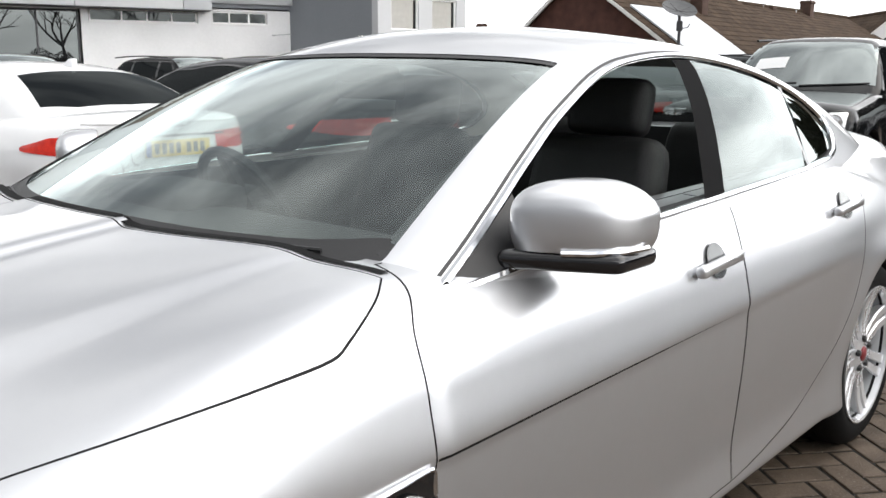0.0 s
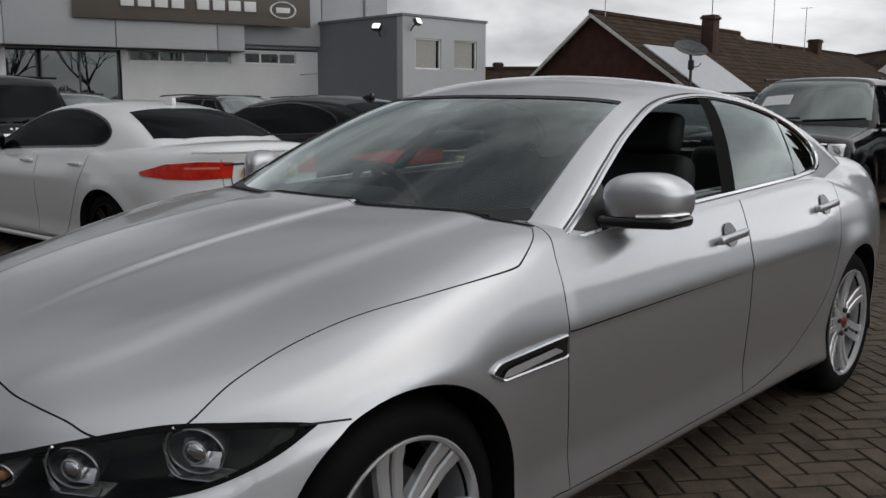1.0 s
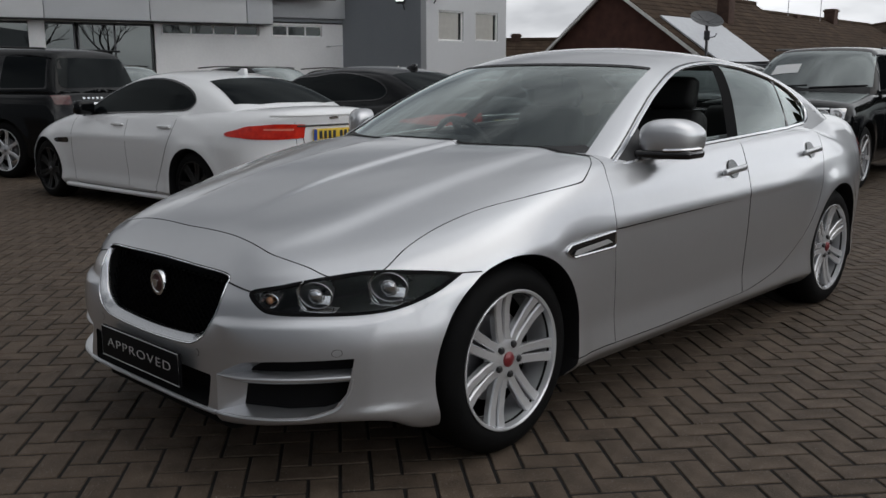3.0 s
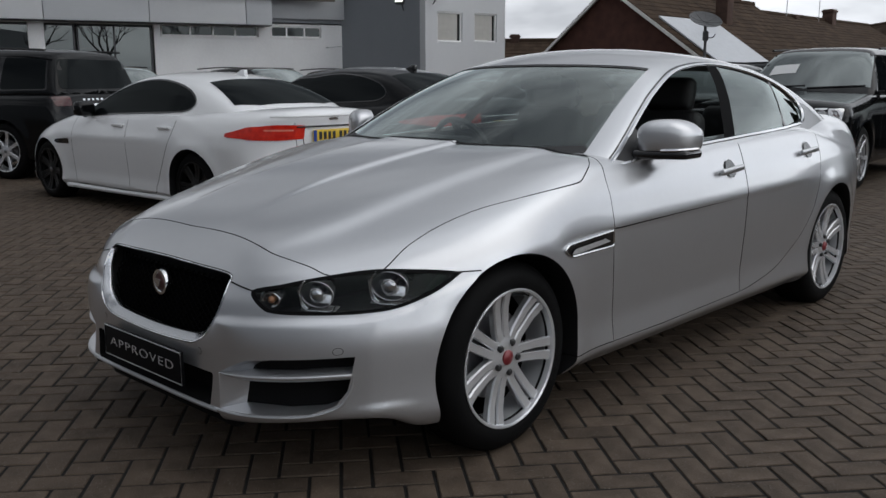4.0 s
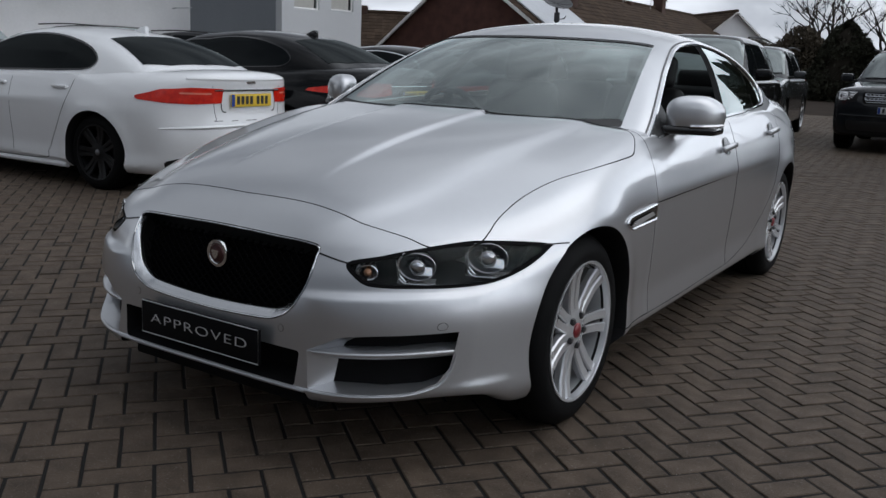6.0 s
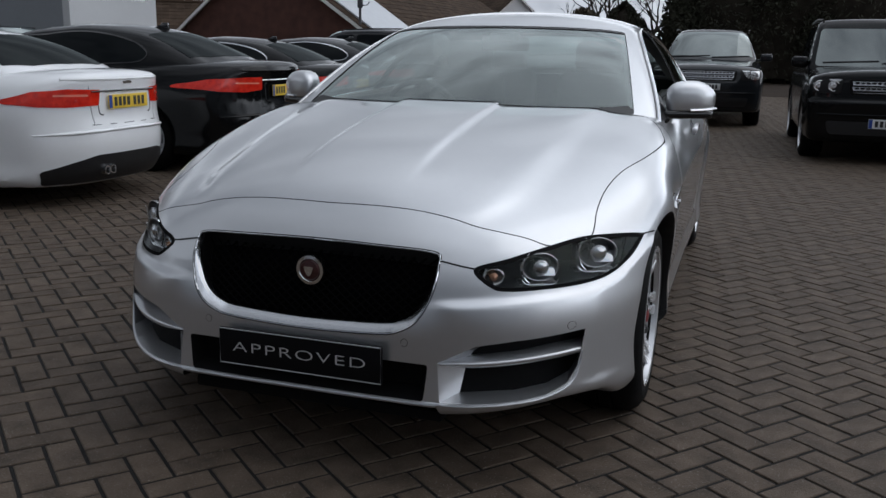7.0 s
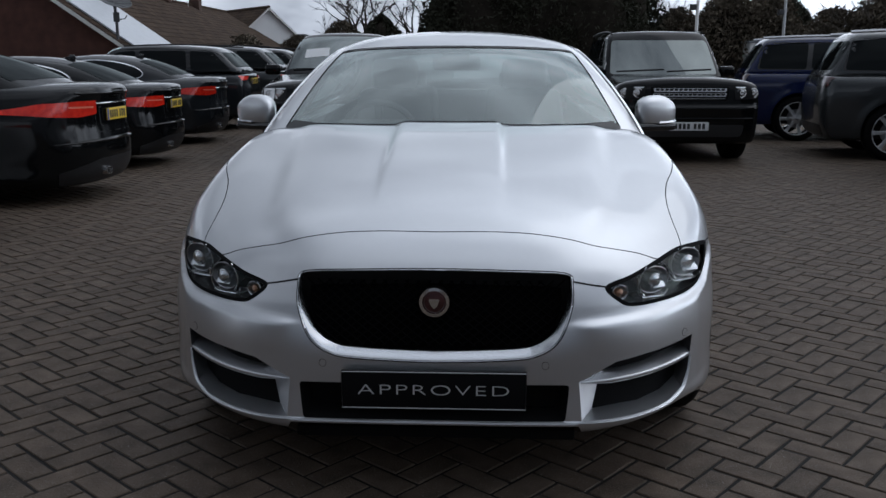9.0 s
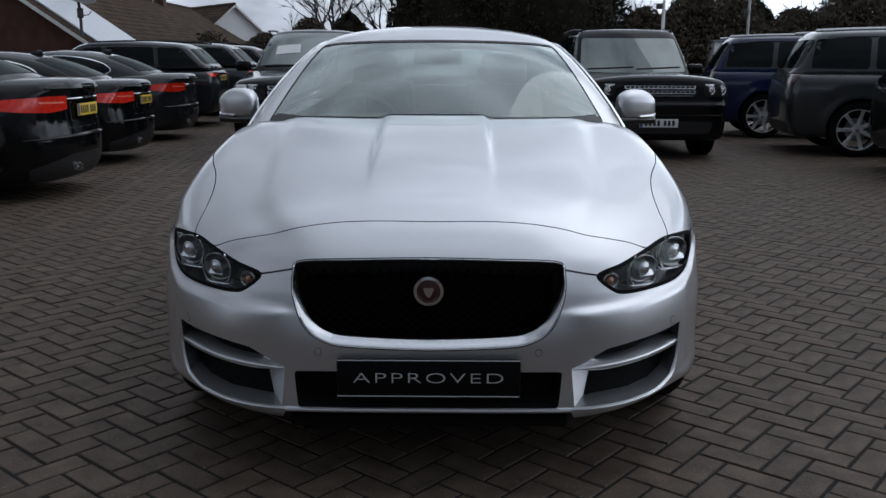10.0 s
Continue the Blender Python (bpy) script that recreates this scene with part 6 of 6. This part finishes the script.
house(pose(-26.0, 48.0, 0), "far brick bungalow with brown roof", 4.5, 4.5, 1.6, 4.2, 12.0, BRICK, 0.0, ((1.0, 4.0, 3.4, 4.9, 0.3),))

dish = thing("satellite_dish", pose(-11.17, 24.6, 2.05, 0, 0, 25), "large dark mesh satellite dish on a post at the eave", "satellite dish")
tilt = Matrix.Translation((-0.05, 0.1, 1.0)) @ Matrix.Rotation(radians(-62), 4, "X") @ Matrix.Rotation(radians(14), 4, "Z")
part("bowl", moved(lathe([(0.0, 0.001), (-0.02, 0.18), (-0.06, 0.36), (-0.12, 0.52), (-0.11, 0.53), (-0.05, 0.37), (-0.005, 0.18), (0.015, 0.001)], 32, "y"), tilt), DISH_GREY, dish)
for k in range(8):
    q = math.pi * k / 4
    part("rib", moved(tube([(r * math.cos(q), -0.11 * (r / 0.52) ** 2 - 0.008, r * math.sin(q)) for r in (0.03, 0.2, 0.36, 0.51)], 0.009, 5), tilt), FRAME_DARK, dish)
part("post", tube([(0, 0.05, -0.1), (0, 0.05, 0.55), (-0.03, 0.09, 0.95)], 0.045, 8), FRAME_DARK, dish)
part("motor_box", box(-0.09, -0.03, 0.42, 0.09, 0.15, 0.72, 0.03), FRAME_DARK, dish)
part("feed_arm", tube([(0.05, 0.0, 0.5), (0.24, -0.08, 0.52), (0.30, -0.10, 0.62)], 0.016, 6), FRAME_DARK, dish)


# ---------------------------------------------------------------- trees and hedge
# Solid cores fill the gaps; inner shade is put into their dark colour.
CORE_SHADE = material("shaded_core", (0.022, 0.019, 0.015), 0.95, vary=0.4, scale=3.0, bump=1.0, bump_scale=25, spec=0.05)
BARK = material("bark", (0.055, 0.045, 0.036), 0.9, vary=0.3, scale=8, bump=0.5, bump_scale=60)
NEEDLES = material("conifer_needles", (0.034, 0.035, 0.024), 0.85, vary=0.35, scale=2.0, island=0.35, spec=0.15)
HEDGE = material("hedge_leaves", (0.105, 0.088, 0.066), 0.85, vary=0.4, scale=1.5, island=0.4, spec=0.15)


def leaves(n, place, size, seed):
    """Many small two-triangle leaves at random turns; place gives a point."""
    r = random.Random(seed)
    q = np.random.RandomState(seed)
    P = np.array([place(r) for _ in range(n)])
    a = q.normal(size=(n, 3))
    a /= np.linalg.norm(a, axis=1)[:, None]
    b = np.cross(a, q.normal(size=(n, 3)))
    b /= np.linalg.norm(b, axis=1)[:, None]
    k = (size * q.uniform(0.6, 1.4, n))[:, None]
    V = np.stack([P - a * k, P - b * k * 0.38, P + a * k, P + b * k * 0.38], 1).reshape(-1, 3)
    i = 4 * np.arange(n)[:, None]
    me = bpy.data.meshes.new("leaves")
    me.from_pydata(V.tolist(), [], (i + np.array([0, 1, 2, 3])).tolist())
    return me


def conifer(x, y, h, r, seed):
    t = thing("conifer_tree", pose(x, y, 0), "dense dark evergreen tree at the yard's edge", "tree", "evergreen trees")
    part("trunk", lathe([(-0.1, 0.001), (-0.1, 0.22), (h * 0.5, 0.12), (h * 0.95, 0.02), (h * 0.95, 0.001)], 10, "z"), BARK, t)
    core = lathe([(0.2, 0.001), (0.25, r * 0.62), (h * 0.3, r * 0.66), (h * 0.6, r * 0.46), (h * 0.82, r * 0.26), (h * 0.93, 0.001)], 18, "z")
    for v in core.verts:
        k = 1 + 0.14 * math.sin(3 * math.atan2(v.co.y, v.co.x) + seed) + 0.08 * math.sin(5 * v.co.z + seed)
        v.co.x, v.co.y = v.co.x * k, v.co.y * k
    part("inner_growth", core, CORE_SHADE, t)
    rr = random.Random(seed)
    lobes = [(rr.uniform(0, 6.3), rr.uniform(0.1, 0.95), rr.uniform(0.7, 1.15)) for _ in range(26)]

    def place(q):
        a0, zf, k = q.choice(lobes)
        zz = min(1.0, max(0.02, zf + q.gauss(0, 0.08)))
        rad = r * k * (1 - zz) ** 0.55 * q.uniform(0.35, 1.0) ** 0.5
        a = a0 + q.gauss(0, 0.45)
        return rad * math.cos(a), rad * math.sin(a), h * zz
    tagged(part("crown", leaves(52000 if h > 5.5 else 20000, place, 0.10, seed), NEEDLES, t), kind="stuff")


def bare_tree(x, y, h, seed, spread=0.55):
    """Trunk, limbs and fine twigs, no leaves."""
    r = random.Random(seed)
    t = thing("bare_tree", pose(x, y, 0), "leafless winter tree with fine branching crown", "tree", "bare trees")
    limbs, twigs = [], []

    def grow(p, d, length, rad, level):
        pts, q = [p], p
        for k in range(3):
            d = (d + Vector((r.gauss(0, 0.16), r.gauss(0, 0.16), r.gauss(0.04, 0.10)))).normalized()
            q = q + d * length / 3
            pts.append(q)
        (limbs if level < 2 else twigs).append(tube(pts, [rad, rad * 0.85, rad * 0.7, rad * 0.55], 6 if level < 2 else 3))
        if level < 4:
            for k in range(3 if level else 4):
                a = (d + Vector((r.gauss(0, spread), r.gauss(0, spread), r.gauss(0.12, 0.3)))).normalized()
                grow(pts[r.choice((2, 3)) if level else 3], a, length * r.uniform(0.55, 0.8), rad * 0.55, level + 1)

    grow(Vector((0, 0, -0.1)), Vector((0, 0, 1)), h * 0.36, h * 0.022, 0)
    part("trunk", join_bm(limbs), BARK, t)
    tagged(part("twig_work", join_bm(twigs), BARK, t), kind="stuff")


def hedge(name, x0, y0, x1, y1, h, depth, n, seed, leaf=0.12):
    L = math.hypot(x1 - x0, y1 - y0)
    ux, uy = (x1 - x0) / L, (y1 - y0) / L

    def place(q):
        s = q.uniform(0, L)
        top = h * (0.82 + 0.16 * math.sin(s * 0.9 + seed) + 0.10 * math.sin(s * 2.7 + 2 * seed))
        z = top * q.uniform(0, 1) ** 0.6
        o = q.uniform(-depth, depth) * (1 - 0.4 * z / h)
        return x0 + ux * s - uy * o, y0 + uy * s + ux * o, z
    ob = part(name, leaves(n, place, leaf, seed), HEDGE)
    rows = []
    bm = bmesh.new()
    for s in np.arange(0, L + 0.1, 0.45):
        top = h * (0.68 + 0.15 * math.sin(s * 0.9 + seed) + 0.08 * math.sin(s * 2.7 + 2 * seed) + 0.03 * math.sin(s * 9.1))
        px, py = x0 + ux * s, y0 + uy * s
        w = depth * (0.45 + 0.08 * math.sin(s * 3.3))
        rows.append([bm.verts.new((px - uy * o * w, py + ux * o * w, z * top)) for o, z in ((-1, -0.02), (-0.95, 0.55), (-0.55, 0.93), (0, 1.0), (0.55, 0.93), (0.95, 0.55), (1, -0.02))])
    for p, q in zip(rows, rows[1:]):
        for k in range(6):
            bm.faces.new((p[k], p[k + 1], q[k + 1], q[k]))
    part("inner_growth", bm, CORE_SHADE, ob)
    return tagged(ob, "dull winter hedge along the yard's edge", "hedge", kind="stuff")


hedge("hedge", -12, 41, 6, 40, 3.0, 1.2, 50000, 3, 0.10)
hedge("hedge", 5, 40, 45, 38, 4.7, 1.8, 150000, 8, 0.11)
hedge("hedge", 45, 38, 30, -30, 3.0, 1.0, 24000, 5)
for i, (x, y, h, r) in enumerate(((-0.9, 38.8, 9.0, 2.4), (0.6, 38, 10.5, 3.2), (2.2, 38.5, 11.0, 3.4), (4.4, 38, 10.0, 3.2), (6.2, 39, 7.5, 2.8), (-4.6, 39.5, 3.4, 1.9), (15.0, 43, 4.6, 2.6), (26, 42, 5.2, 2.6))):
    conifer(x, y, h, r, 20 + i)
for i, (x, y, h) in enumerate(((-6.4, 41, 6.2), (-4.9, 42, 6.4), (-3.6, 43, 6.2), (-2.7, 41.5, 5.6), (7.6, 39, 5.4), (9.4, 39.5, 5.2), (11.0, 40, 4.8), (13.5, 40, 4.6), (17.5, 39, 5.2), (20.5, 39, 5.4), (23.5, 40, 5.2), (-7.4, 42, 4.6), (29.0, 20.0, 7.0), (29.5, 12.0, 7.5), (24.0, -1.0, 9.0), (26.0, 5.0, 9.5), (23.0, -8.0, 8.5))):
    bare_tree(x, y, h, 60 + i)

for x, y, h, mat in ((6.4, 24.0, 5.2, FRAME_WHITE), (9.9, 27.0, 4.6, STEEL)):
    p = thing("lamp_post", pose(x, y, 0), "slim metal lamp post with small camera", "lamp post", "slim posts")
    part("pole", lathe([(-0.05, 0.001), (-0.05, 0.06), (h, 0.04), (h, 0.001)], 12, "z"), mat, p)
    part("camera_box", box(-0.22, -0.09, 2.75, -0.05, 0.09, 2.92, 0.02), FRAME_DARK, p)
shed = thing("shed", pose(13.0, 39.0, 0, 0, 0, 5), "small pale flat-roofed shed", "shed")
part("wall", box(-1.0, -0.8, -0.05, 1.0, 0.8, 2.1, 0.01), WALL_WHITE, shed)
part("roof", box(-1.1, -0.9, 2.1, 1.1, 0.9, 2.2, 0.01), CLAD_DARK_OR_SHADED, shed)

# ---------------------------------------------------------------- block paving, herringbone
PAVER = material("paver", (0.074, 0.055, 0.040), 0.70, vary=0.38, scale=9.0, bump=0.45, bump_scale=150, island=0.13, second=(0.122, 0.091, 0.067), spec=0.24, speckle=(0.30, 0.28, 0.25))
PAVER_ONE = material("paver_single", (0.074, 0.055, 0.040), 0.70, vary=0.38, scale=9.0, bump=0.45, bump_scale=150, per_object=0.13, second=(0.122, 0.091, 0.067), spec=0.24, speckle=(0.30, 0.28, 0.25))
JOINT = material("joint_sand", (0.0035, 0.0026, 0.002), 0.95, vary=0.3, scale=4.0, bump=0.4, bump_scale=200)
FAR_PAVE = material("far_paving", (0.044, 0.031, 0.022), 0.8, vary=0.25, scale=0.7, bump=0.2, bump_scale=30)

LAY = radians(50.0)
CU, SU = math.cos(LAY), math.sin(LAY)
X0, X1, Y0, Y1 = -13.0, 13.0, -5.5, 25.0

gm = bmesh.new()
bmesh.ops.create_grid(gm, x_segments=24, y_segments=24, size=250, matrix=Matrix.Translation((0, 120, -0.0045)))
ground = tagged(part("ground", gm, JOINT), "brown herringbone block paving of a car yard", kind="structure")

fb = [box(-250, Y1, -0.03, 250, 360, -0.002), box(-250, -130, -0.03, 250, Y0, -0.002), box(-250, Y0, -0.03, X0, Y1, -0.002), box(X1, Y0, -0.03, 250, Y1, -0.002)]
for b in fb:
    tagged(part("pavement", b, FAR_PAVE, smooth=0), "distant brown block paving", kind="structure")

# Unseen wall added behind the camera; it darkens what the bumper reflects.
tagged(part("wall_south", box(-40, -13.3, -0.05, 40, -13.0, 5.8), CLAD_DARK_OR_SHADED), "unseen dark wall added behind the camera to darken reflections", kind="structure")


def laid():
    """Centre and turn of each block."""
    lo = int(-40 / 0.1)
    for j in range(-330, 340):
        k0 = -80
        for k in range(k0, 81):
            for kind in (0, 1):
                i = 4 * k + (j % 4) + 3 + 3 * kind
                u, v = (i + (1.0 if kind == 0 else 0.5)) * 0.1, (j + (0.5 if kind == 0 else 1.0)) * 0.1 + 0.063
                x, y = u * CU - v * SU, u * SU + v * CU
                if X0 < x < X1 and Y0 < y < Y1:
                    yield x, y, LAY + (0 if kind == 0 else math.pi / 2)


def near_stretch(x, y):
    return (1.12 < x < 1.95 and -1.0 < y < 1.7) or (0.35 < x < 1.55 and -2.05 < y < -1.15)


rng = np.random.RandomState(7)
blocks = list(laid())
near = [b for b in blocks if near_stretch(b[0], b[1])][:298]
near_set = set(near)
rest = [b for b in blocks if b not in near_set]
HL, HW, CH = 0.0942, 0.0442, 0.0026
unit = np.array([(-HL + CH, -HW + CH, 0), (HL - CH, -HW + CH, 0), (HL - CH, HW - CH, 0), (-HL + CH, HW - CH, 0),
                 (-HL, -HW, -CH), (HL, -HW, -CH), (HL, HW, -CH), (-HL, HW, -CH),
                 (-HL, -HW, -0.02), (HL, -HW, -0.02), (HL, HW, -0.02), (-HL, HW, -0.02)])
quads = np.array([(0, 1, 2, 3), (4, 5, 1, 0), (5, 6, 2, 1), (6, 7, 3, 2), (7, 4, 0, 3), (8, 9, 5, 4), (9, 10, 6, 5), (10, 11, 7, 6), (11, 8, 4, 7)])
n = len(rest)
P = np.array(rest)
ang = P[:, 2] + rng.normal(0, 0.006, n)
c, s = np.cos(ang)[:, None], np.sin(ang)[:, None]
tilt = rng.normal(0, 0.0035, (n, 2))
ux, uy = unit[None, :, 0], unit[None, :, 1]
V = np.stack([P[:, 0:1] + ux * c - uy * s, P[:, 1:2] + ux * s + uy * c,
              unit[None, :, 2] + rng.normal(0, 0.0009, n)[:, None] + tilt[:, 0:1] * ux + tilt[:, 1:2] * uy], -1).reshape(-1, 3)
Fq = (quads[None] + 12 * np.arange(n)[:, None, None]).reshape(-1, 4)
me = bpy.data.meshes.new("pavers")
me.vertices.add(len(V))
me.vertices.foreach_set("co", V.ravel().astype(np.float32))
me.loops.add(Fq.size)
me.loops.foreach_set("vertex_index", Fq.ravel().astype(np.int32))
me.polygons.add(len(Fq))
me.polygons.foreach_set("loop_start", np.arange(0, Fq.size, 4, dtype=np.int32))
me.update(calc_edges=True)
me.validate()
me.shade_flat()
tagged(part("pavers", me, PAVER, ground), kind="stuff")
one = bpy.data.meshes.new("paver")
one.from_pydata(unit.tolist(), [], quads.tolist())
one.materials.append(PAVER_ONE)
for x, y, a in near:
    ob = new("paver", one)
    ob.parent = ground
    ob.matrix_basis = Matrix.Translation((x, y, float(rng.normal(0, 0.0009)))) @ Euler((float(rng.normal(0, 0.0035)), float(rng.normal(0, 0.0035)), a + float(rng.normal(0, 0.006)))).to_matrix().to_4x4()
